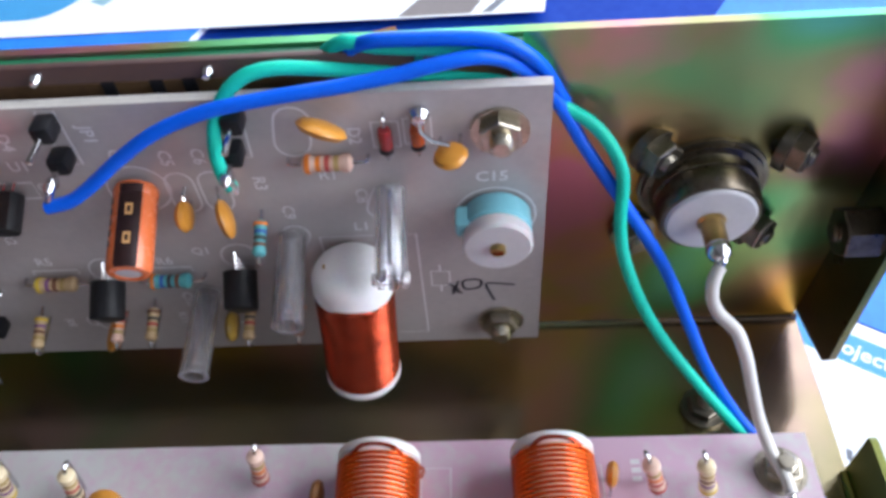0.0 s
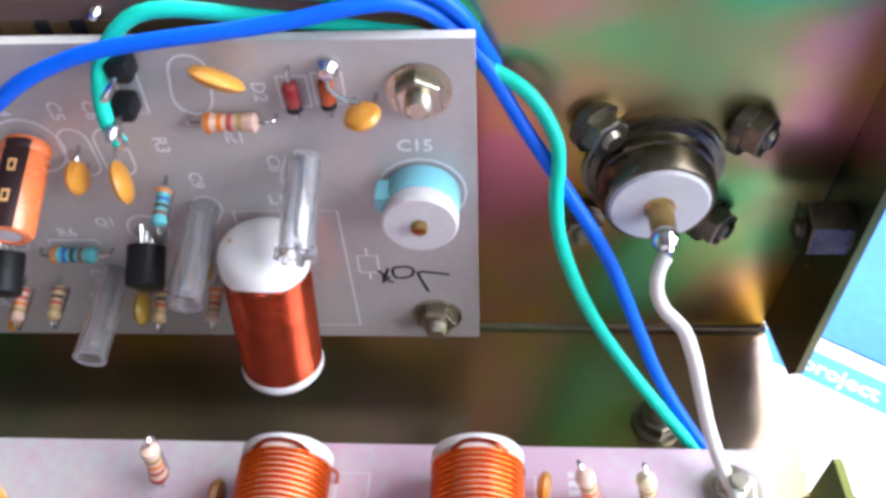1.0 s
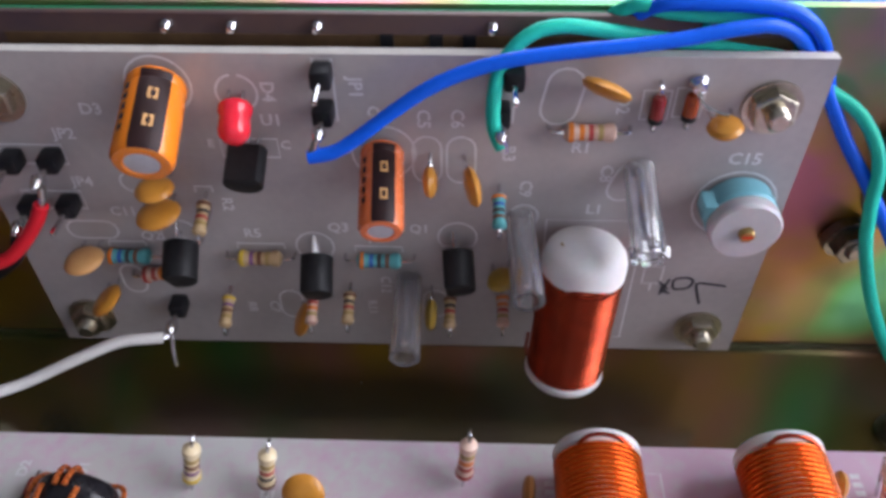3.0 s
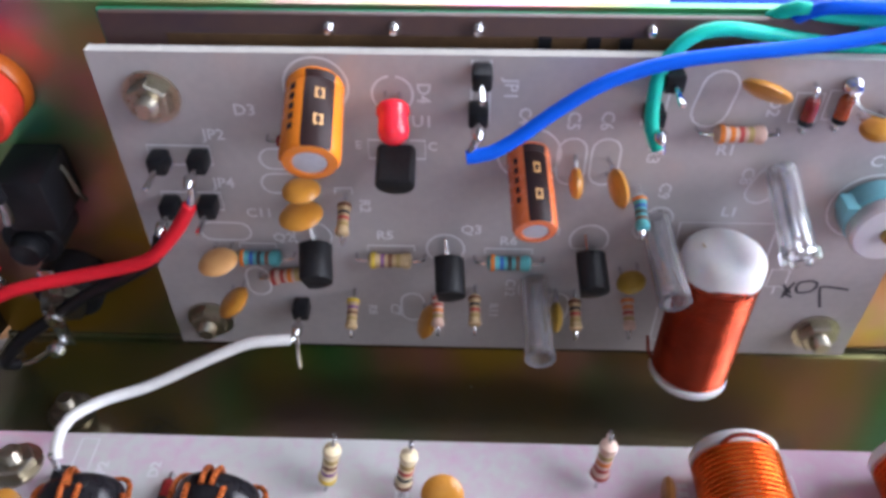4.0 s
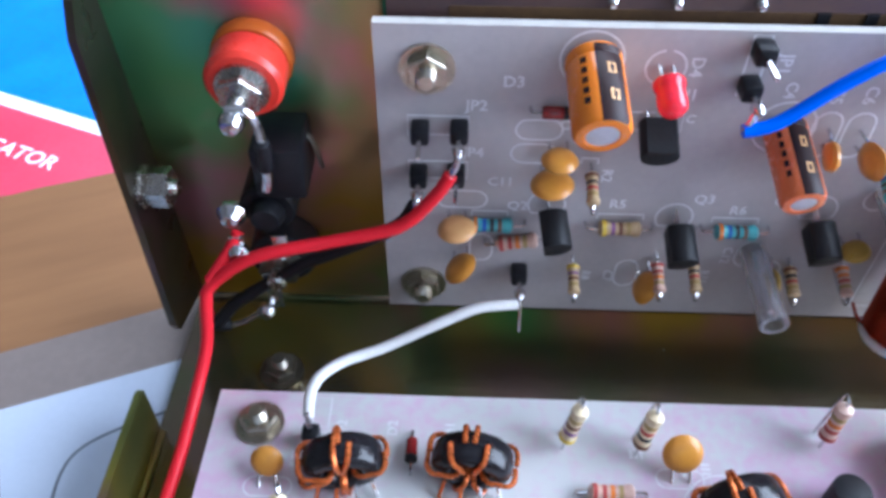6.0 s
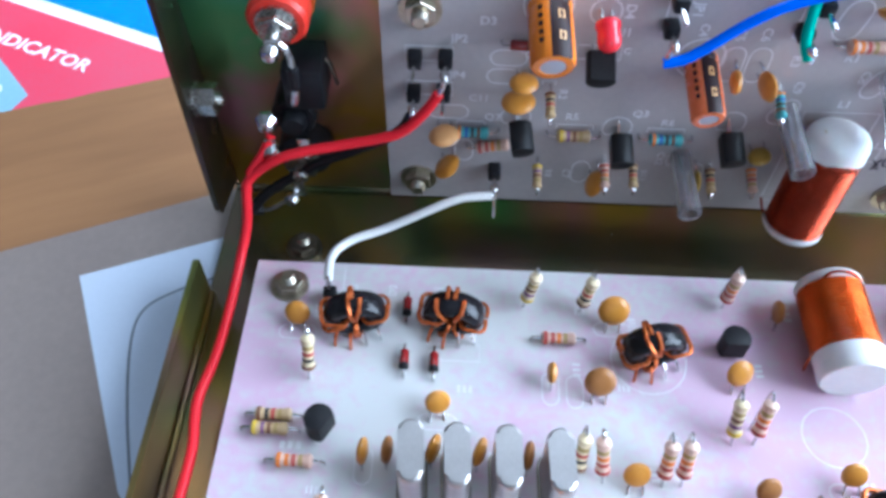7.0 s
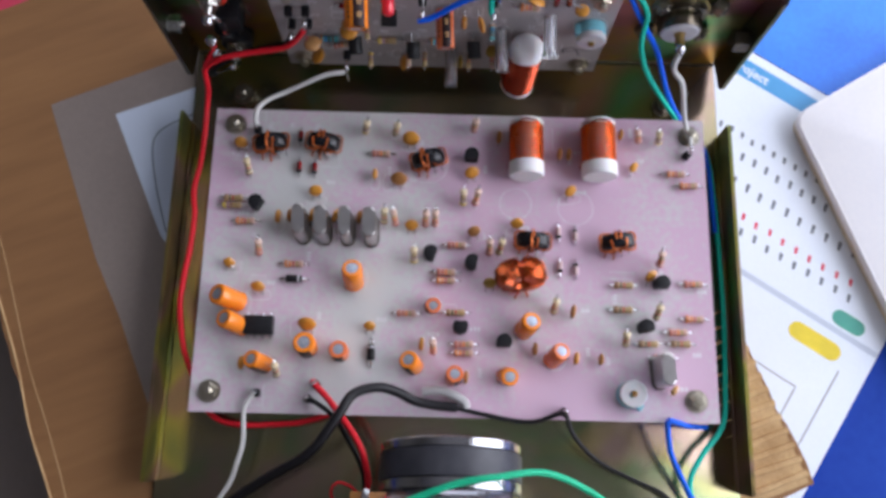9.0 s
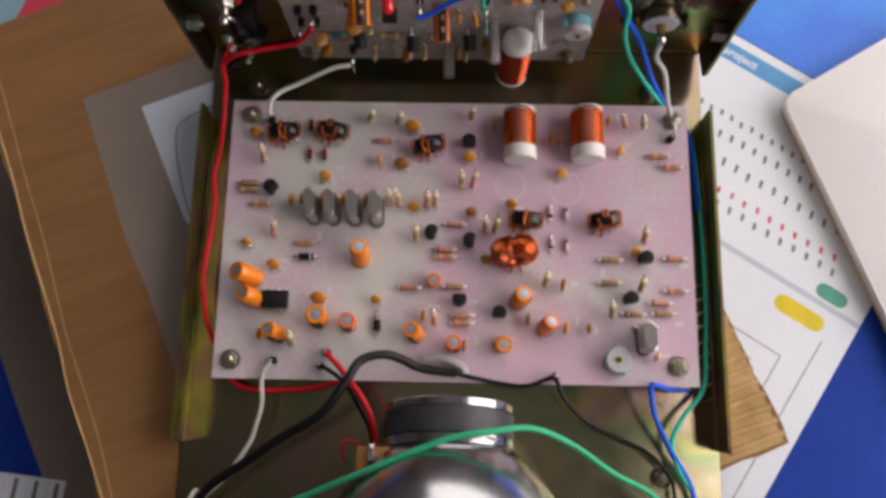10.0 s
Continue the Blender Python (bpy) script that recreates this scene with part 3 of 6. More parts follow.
lettering("cover_word", "INDICATOR", 8.8, PAPER, magazine, *on_mag(46, 24.5), MZ + 0.12, math.degrees(math.atan2(K1.y, K1.x)), "white printed word on red")
part("ring_print", ribbon(arc(*on_mag(-5, 75), 22, 0, 360, 40), 6, MZ + 0.09, True), MAG_RED, magazine)
part("dot_print", prism(arc(*on_mag(47, 48), 3, 0, 360, 14), MZ + 0.09, MZ + 0.12), PAPER, magazine, smooth=False)

# sheets beyond the back panel
leaflet = thing("leaflet", "white leaflet with pale blue swirls and grey stripe", "paper")
part("sheet", prism([(-175, 205), (-170, 420), (110, 420), (74, 205)][::-1], MZ + 0.4, MZ + 0.55), PAPER, leaflet, smooth=False)
part("stripe", prism([(18, 206), (46, 246), (66, 246), (46, 206)][::-1], MZ + 0.55, MZ + 0.6), PAPER_GREY, leaflet, smooth=False)
part("stripe", prism([(50, 206), (84, 250), (87, 250), (54, 206)][::-1], MZ + 0.55, MZ + 0.6), PRINT_DARK, leaflet, smooth=False)
part("swirl", ribbon([(x, y) for x, y, _ in smooth_line([(-165, 250, 0), (-140, 262, 0), (-118, 246, 0), (-128, 226, 0), (-150, 224, 0)])], 16, MZ + 0.55), PAPER_BLUE, leaflet)
part("swirl", ribbon([(x, y) for x, y, _ in smooth_line([(-106, 225, 0), (-98, 240, 0), (-100, 262, 0), (-112, 280, 0)])], 7, MZ + 0.55), MAG_CYAN, leaflet)
folder = prism([on_page(-70, 2.6), on_page(140, 2.6), on_page(140, -220), on_page(-70, -220)], DESK_Z, DESK_Z + 0.3)
tagged(part("blue_page", folder, BLUE_PAGE, smooth=False), "bright blue glossy sheet lying on the desk", "paper")
strewn = prism([(-240, 10), (-202, 26), (-128, -170), (-158, -172), (-186, -118), (-214, -60)][::-1], DESK_Z, DESK_Z + 0.2)
tagged(part("loose_sheet", strewn, SHEET_BROWN, smooth=False), "grey paper sheet on the desk beside the cardboard box", "paper")

# ---------------------------------------------------------------- the sheet-metal chassis
FLOOR_Z, PANEL_Y, XL, XR, PANEL_TOP = 3.5, 27.0, -91.5, 103.5, 70.7
FRONT_Y = -190.0
LEAN_BACK = Matrix.Translation((0, PANEL_Y * MM, FLOOR_Z * MM)) @ Matrix.Rotation(radians(3.0), 4, "X") @ Matrix.Translation((0, -PANEL_Y * MM, -FLOOR_Z * MM))
chassis = thing("chassis", "open radio chassis of yellow-passivated steel sheet with bent flanges", "chassis")


def hex_outline(af, turn=0):
    r = af / math.sqrt(3)
    return [(r * math.cos(radians(60 * k + turn)), r * math.sin(radians(60 * k + turn))) for k in range(6)]


part("base_plate", block((XL + XR) / 2, (PANEL_Y + 1.2 + FRONT_Y) / 2, FLOOR_Z - 0.6, XR - XL, PANEL_Y + 1.2 - FRONT_Y, 1.2, 0.3), ZINC_FLOOR, chassis)
# the back panel, with the socket's round opening
panel = bmesh.new()
ring_n, cxx, czz, rr = 24, 78.6, 42.4, 7.6
outer = [(XL + 0.6, FLOOR_Z + 0.05), (XR - 0.6, FLOOR_Z + 0.05), (XR - 0.6, PANEL_TOP), (XL + 0.6, PANEL_TOP)]
for y, flip in ((PANEL_Y, False), (PANEL_Y + 1.2, True)):
    o = [panel.verts.new((x, y, z)) for x, z in outer]
    h = [panel.verts.new((cxx + rr * math.cos(2 * math.pi * k / ring_n), y, czz + rr * math.sin(2 * math.pi * k / ring_n))) for k in range(ring_n)]
    es = [panel.edges.new((o[k], o[(k + 1) % 4])) for k in range(4)] + [panel.edges.new((h[k], h[(k + 1) % ring_n])) for k in range(ring_n)]
    bmesh.ops.triangle_fill(panel, use_beauty=True, edges=es)
    if flip:
        for ring0, ring1 in ((first_o, o), (first_h, h)):
            for k in range(len(ring0)):
                j = (k + 1) % len(ring0)
                panel.faces.new((ring0[k], ring0[j], ring1[j], ring1[k]))
    first_o, first_h = o, h
part("back_panel", panel, ZINC_PANEL, chassis, smooth=False).matrix_basis = LEAN_BACK
part("fold", rod([(XL, PANEL_Y - 0.1, FLOOR_Z + 0.1), (XR, PANEL_Y - 0.1, FLOOR_Z + 0.1)], 0.7, 8, ease=False), ZINC_FLOOR, chassis)


def yz_plate(x0, x1, outline):
    """A plate in the y-z plane."""
    bm = bmesh.new()
    a = [bm.verts.new((x0, y, z)) for y, z in outline]
    b = [bm.verts.new((x1, y, z)) for y, z in outline]
    bm.faces.new(a[::-1]), bm.faces.new(b)
    for k in range(len(a)):
        j = (k + 1) % len(a)
        bm.faces.new((a[k], a[j], b[j], b[k]))
    return bm


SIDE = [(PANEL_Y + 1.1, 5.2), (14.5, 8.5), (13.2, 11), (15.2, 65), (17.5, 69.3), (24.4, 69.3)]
# Side flanges carry their shade in the darkened zinc.
part("side_flange", yz_plate(XL - 0.6, XL + 0.55, SIDE), ZINC_SIDE_SHADED, chassis, smooth=False)
part("side_flange", yz_plate(XR - 0.55, XR + 0.6, SIDE), ZINC_SIDE_SHADED, chassis, smooth=False)
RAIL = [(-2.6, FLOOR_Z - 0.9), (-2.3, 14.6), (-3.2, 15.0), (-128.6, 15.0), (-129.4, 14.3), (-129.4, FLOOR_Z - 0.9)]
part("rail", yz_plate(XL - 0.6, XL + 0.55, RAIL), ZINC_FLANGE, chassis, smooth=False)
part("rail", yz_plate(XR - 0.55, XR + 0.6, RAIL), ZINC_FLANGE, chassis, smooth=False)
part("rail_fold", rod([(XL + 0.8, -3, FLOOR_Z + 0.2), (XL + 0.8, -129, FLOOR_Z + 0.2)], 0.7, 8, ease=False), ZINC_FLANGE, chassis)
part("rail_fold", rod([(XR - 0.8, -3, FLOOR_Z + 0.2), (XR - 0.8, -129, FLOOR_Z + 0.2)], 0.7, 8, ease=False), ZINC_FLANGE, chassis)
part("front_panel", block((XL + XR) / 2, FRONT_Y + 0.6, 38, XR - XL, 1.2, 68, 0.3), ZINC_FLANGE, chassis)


# ---------------------------------------------------------------- fasteners
def bolt(metal, stud=4.3, nut=1.6, washer=3.75, af=5.0, deep=8.0, label="", stack=0.5):
    """A screw that comes up through the sheet, with washer and nut; the sheet's face is z = 0."""
    def build():
        ob = thing("bolt", label or "steel screw with washer and hexagonal nut", "bolt", "chassis screws")
        part("washer", lathe([(1.7, 0), (washer - 0.1, 0), (washer, 0.1), (washer, stack), (1.7, stack)], 24), metal, ob)
        bm = prism(hex_outline(af, 12), stack, stack + nut, bevel=0.3)
        part("nut", bm, metal, ob, sharp=20)
        prof, h = [(0, -deep), (1.45, -deep)], -deep
        while h < stud - 0.5:
            prof += [(1.5, h + 0.12), (1.3, h + 0.32)]
            h += 0.5
        prof += [(1.45, stud - 0.3), (1.1, stud), (0, stud)]
        part("stud", lathe(prof, 14), metal, ob)
        return ob
    return build


for x, z in ((-47.7, 60.2), (-48.6, 18.2), (49.4, 59.9), (49.4, 18.0)):
    put("bolt_small", bolt(GOLD_STEEL, 3.8, deep=8.4, label="yellow zinc screw and nut holding the upright board"), on_small(x, z, rng.uniform(0, 60)))
for x, y in ((-72.6, -6.0), (-73.6, -100.2), (87.6, -99.8), (89.8, -6.2)):
    put("bolt_big", bolt(GOLD_STEEL, 4.0, deep=8.4, label="yellow zinc screw and nut holding the large board"), on_big(x, y, rng.uniform(0, 60)))
for x, y in ((-73.2, 9.6), (83.2, 8.8), (82, -138.8)):
    put("bolt_floor", bolt(OLD_STEEL, 4.0, deep=1.2, label="dull steel screw and nut on the chassis floor"), pose(x * MM, y * MM, FLOOR_Z * MM, 0, 0, 20))
for x, z in ((69.9, 50.2), (88.2, 49.6), (69.6, 32.6), (87.2, 32.6)):
    put("bolt_socket", bolt(OLD_STEEL, 4.6, 2.3, 3.5, 5.0, 1.2, "dull steel screw and nut clamping the coaxial socket", 1.6), LEAN_BACK @ pose(x * MM, PANEL_Y * MM, z * MM, 90, 0, rng.uniform(0, 50)))
put("bolt_side_l", bolt(STEEL, 5.5, 4.0, 3.4, 5.5, 1.6, "steel screw and nut through the side flange"), pose((XL + 0.55) * MM, 18.5 * MM, 38.2 * MM, 0, 90, 0))
put("bolt_side_r", bolt(DARK_STEEL, 6.5, 5.0, 3.6, 6.6, 1.6, "dark steel screw and nut through the side flange"), pose((XR - 0.55) * MM, 18.5 * MM, 37.5 * MM, 0, -90, 0))


def spacer(x, y, z, height, turn):
    def build():
        ob = tagged(part("spacer", lathe([(1.75, 0), (2.9, 0), (2.9, height), (1.75, height), (1.75, 0)], 18), STEEL), "plain steel spacer tube under a circuit board", "spacer", "board spacers")
        return ob
    return put("spacer%g" % height, build, pose(x * MM, y * MM, z * MM, turn, 0, 0))


for x, y in ((-72.6, -6.0), (-73.6, -100.2), (87.6, -99.8), (89.8, -6.2)):
    spacer(x, y, FLOOR_Z, BIG_Z - 1.6 - FLOOR_Z, 0)
for x, z, y in ((-47.7, 60.2, 24.0), (-48.6, 18.2, 26.2), (49.4, 59.9, 24.0), (49.4, 18.0, 26.2)):
    spacer(x, y, z, y - SMALL_Y - 1.6, 90)

# ---------------------------------------------------------------- the two circuit boards
BX0, BX1, BY0, BY1 = -80.0, 95.1, -106.9, 0.0
SX0, SX1, SZ0, SZ1 = -54.6, 55.7, 12.2, 66.6
large_board = thing("large_circuit_board", "large pale lilac circuit board, full of parts, flat on spacers", "circuit board")
part("laminate", block((BX0 + BX1) / 2, (BY0 + BY1) / 2, BIG_Z - 0.82, BX1 - BX0 - 0.02, BY1 - BY0 - 0.02, 1.56), BOARD_EDGE, large_board, "pale fibre edge", smooth=False)
part("face", block((BX0 + BX1) / 2, (BY0 + BY1) / 2, BIG_Z - 0.02, BX1 - BX0, BY1 - BY0, 0.04), BOARD_LARGE, large_board, smooth=False)
small_board = thing("small_circuit_board", "small grey-lilac circuit board standing upright before the panel", "circuit board")
part("laminate", block((SX0 + SX1) / 2, SMALL_Y + 0.82, (SZ0 + SZ1) / 2, SX1 - SX0 - 0.02, 1.56, SZ1 - SZ0 - 0.02), BOARD_EDGE, small_board, "pale fibre edge", smooth=False)
part("face", block((SX0 + SX1) / 2, SMALL_Y + 0.02, (SZ0 + SZ1) / 2, SX1 - SX0, 0.04, SZ1 - SZ0), BOARD_SMALL, small_board, smooth=False)
small_print = part("silkscreen", ribbon([(0, 0), (0.01, 0)], 0.01, -0.5), SILK, small_board, "white printed component outlines")
small_print.matrix_basis = pose(0, SMALL_Y * MM, 0, 90, 0, 0)


def outline(points, closed=True, width=0.32):
    """A printed outline on the upright board."""
    part("silk_outline", ribbon(points, width, 0.0, closed), SILK, small_print)


for x, z, l, w, a in ((-32.2, 50.6, 6.5, 3.4, 0), (-32.6, 46.4, 6.5, 3.4, 0), (-42.6, 37.3, 7.5, 3.4, 0), (-39.4, 27.0, 6.0, 3.6, 90), (6.7, 50.9, 7.6, 3.8, 90),
                      (11.2, 50.9, 7.6, 3.8, 90), (23.6, 60.9, 8.2, 4.6, 80), (-15.4, 21.8, 6.2, 3.6, 90), (7.4, 22.4, 6.2, 3.6, 90), (33.4, 47.5, 6.5, 3.8, 70), (19.5, 40.2, 6.5, 4.0, 60), (3.2, 27.0, 5.5, 3.8, 80)):
    outline(stadium(x, z, l, w, a))
for x, z, r in ((-26.5, 62.0, 4.1), (1.0, 52.0, 4.2), (48.7, 44.0, 5.6)):
    outline(arc(x, z, r))
for x, z in ((-29.8, 36.6), (-10.2, 34.6), (10.8, 36.9)):
    outline([*arc(x, z, 2.8, -40, 220, 14)])
outline([(-20.5, 54), (-20.5, 51), (-12.9, 51), (-12.9, 54)])
outline(arc(-16.9, 61.0, 2.6, 100, 260, 10), False), outline(arc(-16.9, 61.0, 2.6, -80, 80, 10), False)
outline([(23.4, 40.6), (37.3, 40.6), (37.3, 15.2), (23.4, 15.2)])
outline([(38.8, 31.6), (41.6, 31.6), (41.6, 28.0), (38.8, 28.0)]), outline([(40.2, 31.6), (40.2, 33.2)], False), outline([(40.2, 28), (40.2, 26.4)], False)
for x, z in ((-46.2, 51), (-46.2, 43)):
    outline([(x - 4.3, z + 1.6), (x + 4.2, z + 1.6), (x + 4.2, z - 1.6), (x - 4.3, z - 1.6)])
for x, z, w in ((-18.3, 35.0, 7), (-0.8, 34.8, 7), (-38.3, 35.0, 5.5), (-24.5, 45.8, 2.4)):
    outline([(x - w / 2, z - 1), (x - w / 2, z), (x + w / 2, z), (x + w / 2, z - 1)], False)
for x, z in ((35.2, 60.0), (39.2, 60.4)):
    outline([(x - 1.7, z + 2), (x + 1.7, z + 2), (x + 1.7, z - 2.2), (x - 1.7, z - 2.2)])
outline([(-6.9, 66), (-4.6, 66), (-4.6, 57), (-6.9, 57)])
outline([(15.2, 66), (18.0, 66), (17.6, 57), (15.0, 57)])
for word, x, z, size, turn in (("D3", -36.2, 58.3, 2.4, 0), ("JP2", -41, 54.4, 2.4, 0), ("JP4", -41.2, 46.3, 2.4, 0), ("C11", -37, 40.9, 2.3, 0), ("Q2", -34.2, 36.2, 2.4, 0),
                               ("R5", -19.1, 37, 2.4, 0), ("Q3", -6.4, 38.4, 2.4, 0), ("R6", -0.9, 36.3, 2.4, 0), ("C5", 6.3, 57.4, 2.4, -90), ("C6", 10.6, 57.5, 2.4, -90),
                               ("R2", -21.7, 42.6, 2.2, -90), ("U1", -13.2, 56.9, 2.4, 0), ("E", -21.8, 53.1, 1.8, 0), ("C", -11.9, 53, 1.9, 0), ("D4", -13, 61.2, 2.4, -90),
                               ("JP1", -2, 61.9, 2.4, -90), ("R3", 17.4, 52.1, 2.4, -90), ("C9", 20.0, 46.2, 2.4, -90), ("L1", 29.8, 42.6, 2.4, 0), ("C12", -0.2, 26.6, 2.2, -90),
                               ("C7", -18.3, 21.1, 2.2, -90), ("R11", -2.6, 21.4, 2.0, -90), ("Q1", 5.3, 38.4, 2.2, 0), ("C15", 48.3, 51.7, 2.6, 0), ("R1", 26.8, 53.2, 2.4, 0),
                               ("D2", 31.2, 59.9, 2.3, -90), ("C8", 30.6, 49.0, 2.4, -90), ("C4", 0.0, 58.0, 2.2, -90), ("C2", -28.2, 51.5, 2.2, 0), ("R8", -21.9, 21, 2.0, -90)):
    lettering("silk_label", word, size, SILK, small_print, x, z, 0.035, turn)
# the handwritten note in black marker
note = part("marker_note", ribbon([(x, y) for x, y, _ in smooth_line([(45.2, 29.4, 0), (43.6, 28.8, 0), (43.9, 26.9, 0), (46.0, 27.2, 0), (46.4, 28.8, 0), (45.2, 29.4, 0)], 0.3)], 0.45, 0.02), INK, small_board, "handwritten OK and a tick")
note.matrix_basis = pose(0, SMALL_Y * MM, 0, 90, 0, 0)
for pts in ([(42.9, 29.0), (41.9, 25.6)], [(43.0, 26.6), (41.4, 28.4)], [(42.2, 27.4), (42.0, 26.6), (43.4, 25.8)], [(48.4, 23.6), (47.2, 27.4), (47.6, 28.2), (51.6, 27.6)]):
    part("pen_stroke", ribbon([(x, y) for x, y, _ in smooth_line([(*p, 0) for p in pts], 0.4)] if len(pts) > 2 else pts, 0.45, 0.02), INK, note)
big_print = part("silkscreen", ribbon([(-77, -3), (-76.9, -3)], 0.01, 0.0), SILK, large_board, "white printed component outlines")
big_print.matrix_basis = pose(0, 0, BIG_Z * MM)


def big_outline(points, closed=True, width=0.26):
    part("silk_outline", ribbon(points, width, 0.0, closed), SILK, big_print)


# ---------------------------------------------------------------- electronic parts; z = 0 is the board's face
def resistor(body, bands, group="resistors", standing=False, label="", size=1.0):
    def build():
        ob = thing("resistor", label or "small axial resistor with colour bands and tinned leads", "resistor", group)
        axis = "z" if standing else "x"
        z = size
        prof = [(q * z * (0.9 if z > 1 else 1), h * z) for q, h in ((0, -3.3), (0.7, -3.25), (1.2, -2.9), (1.25, -2.2), (1.02, -1.6), (1.0, 1.6), (1.25, 2.2), (1.2, 2.9), (0.7, 3.25), (0, 3.3))]
        at = (0, 0, 5.2 * z) if standing else (0, 0, 1.35)
        part("body", lathe(prof, 14, at=at, axis=axis), body, ob)
        for k, c in enumerate(bands):
            h = (-2.45, -1.1, 0.05, 1.25)[k] * z
            r = (1.29 if abs(h) > 2 * z else 1.06) * z * (0.9 if z > 1 else 1)
            part("band", lathe([(r - 0.3, h - 0.32 * z), (r, h - 0.3 * z), (r, h + 0.3 * z), (r - 0.3, h + 0.32 * z)], 14, at=at, axis=axis), BAND[c], ob)
        if standing:
            part("lead", rod([(0, 0, -0.6), (0, 0, 2.1 * z)], 0.26, 6, ease=False), TIN, ob)
            part("lead", rod([(0, 0, 8.3 * z), (0, 0.05, 9.0 * z), (0, 0.7, 9.5 * z), (0, 1.5, 9.0 * z), (0, 1.9, 6.5 * z), (0, 2.4, 3), (0, 2.6, -0.6)], 0.26, 6), TIN, ob)
        else:
            for s in (-1, 1):
                part("lead", rod([(s * 3.2, 0, 1.35), (s * 4.6, 0, 1.3), (s * 5.1, 0, 0.8), (s * 5.15, 0, -0.6)], 0.28, 6), TIN, ob)
        return ob
    return build


def disc_capacitor(material, r=2.7, centre=4.2, thick=0.95, label="", group="disc capacitors"):
    def build():
        ob = thing("disc_capacitor", label or "ochre ceramic disc capacitor on two thin leads", "capacitor", group)
        part("disc", lathe([(0, -thick), (r * 0.5, -thick * 0.92), (r * 0.85, -thick * 0.6), (r, 0), (r * 0.85, thick * 0.6), (r * 0.5, thick * 0.92), (0, thick)], 22, at=(0, 0, centre), axis="y"), material, ob)
        for s in (-1, 1):
            part("lead", rod([(s * 1.27, 0, -0.6), (s * 1.27, 0, 1.0), (s * r * 0.42, 0, centre - r * 0.8)], 0.26, 6), TIN, ob)
        return ob
    return build


def electrolytic(r, h, sleeve=SLEEVE, marks=False, stripe=90, label="", wide=30):
    """A can with a shrunk sleeve, a vented top and a dark stripe facing the given way."""
    def build():
        ob = thing("electrolytic_capacitor", label or "orange electrolytic capacitor with dark stripe and bare metal top", "capacitor", "electrolytic capacitors")
        part("sleeve", lathe([(r * 0.72, 0.3), (r * 0.94, 0.3), (r, 0.7), (r, 1.5), (r * 0.95, 1.9), (r, 2.3), (r, h - 0.7), (r * 0.9, h - 0.12), (r * 0.7, h), (r * 0.60, h - 0.02), (r * 0.56, h - 0.15)], 28), sleeve, ob)
        top = lathe([(r * 0.6, h - 0.18), (r * 0.55, h - 0.14), (0, h - 0.12)], 24)
        part("top", top, CAN_TOP if marks else CAN_BLUE, ob, "bare metal top")
        vent = bmesh.new()
        for a in (30, 120):
            c, s = math.cos(radians(a)), math.sin(radians(a))
            ribbon([(-c * r * 0.45, -s * r * 0.45), (c * r * 0.45, s * r * 0.45)], 0.16, h - 0.12, bm=vent, lift=0.02)
        part("vent_score", vent, CAN_TOP, ob)
        band = bmesh.new()
        a = np.linspace(radians(stripe - wide), radians(stripe + wide), 9)
        heights = [0.8, 1.5, 1.9, 2.3, h - 0.7, h - 0.12]
        rad = [r + 0.03, r + 0.03, r * 0.95 + 0.03, r + 0.03, r + 0.03, r * 0.9 + 0.06]
        grid = [[band.verts.new((q * math.cos(t), q * math.sin(t), z)) for t in a] for z, q in zip(heights, rad)]
        for g0, g1 in zip(grid, grid[1:]):
            for k in range(8):
                band.faces.new((g0[k], g0[k + 1], g1[k + 1], g1[k]))
        part("stripe", band, STRIPE, ob, "dark polarity stripe")
        if marks:
            for z0 in (h * 0.30, h * 0.62):
                sign = bmesh.new()
                for dz0, dz1, da0, da1 in ((0, 0.35, -9, 9), (1.25, 1.6, -9, 9), (0.35, 1.25, -9, -4.5), (0.35, 1.25, 4.5, 9)):
                    q = [sign.verts.new(((r + 0.07) * math.cos(radians(stripe + d)), (r + 0.07) * math.sin(radians(stripe + d)), z0 + z)) for d, z in ((da0, dz0), (da1, dz0), (da1, dz1), (da0, dz1))]
                    sign.faces.new(q)
                part("mark", sign, CERAMIC_PALE, ob)
            for k in range(5):
                word = bmesh.new()
                q = [word.verts.new(((r + 0.06) * math.cos(radians(stripe + d)), (r + 0.06) * math.sin(radians(stripe + d)), z)) for d, z in ((48, 2.6 + k * 1.5), (60, 2.6 + k * 1.5), (60, 3.5 + k * 1.5), (48, 3.5 + k * 1.5))]
                word.faces.new(q)
                part("print_bar", word, STRIPE, ob)
        for s in (-1, 1):
            part("lead", rod([(s * 1.2, 0, -0.6), (s * 1.2, 0, 0.6)], 0.3, 6, ease=False), TIN, ob)
        return ob
    return build


def transistor(label="black plastic transistor with one flat side on three leads", high=4.9, up=2.2):
    def build():
        ob = thing("transistor", label, "transistor", "transistors")
        flat = [(2.6 * math.cos(radians(a)), 2.6 * math.sin(radians(a))) for a in np.linspace(-40, 220, 18)]
        part("body", prism(flat, up, up + high, bevel=0.25), EPOXY, ob)
        for k in (-1, 0, 1):
            part("lead", rod([(k * 1.27, 0, up + 0.2), (k * 1.27, 0, 1.0), (k * 1.5, 0, -0.6)], 0.25, 6), TIN, ob)
        return ob
    return build


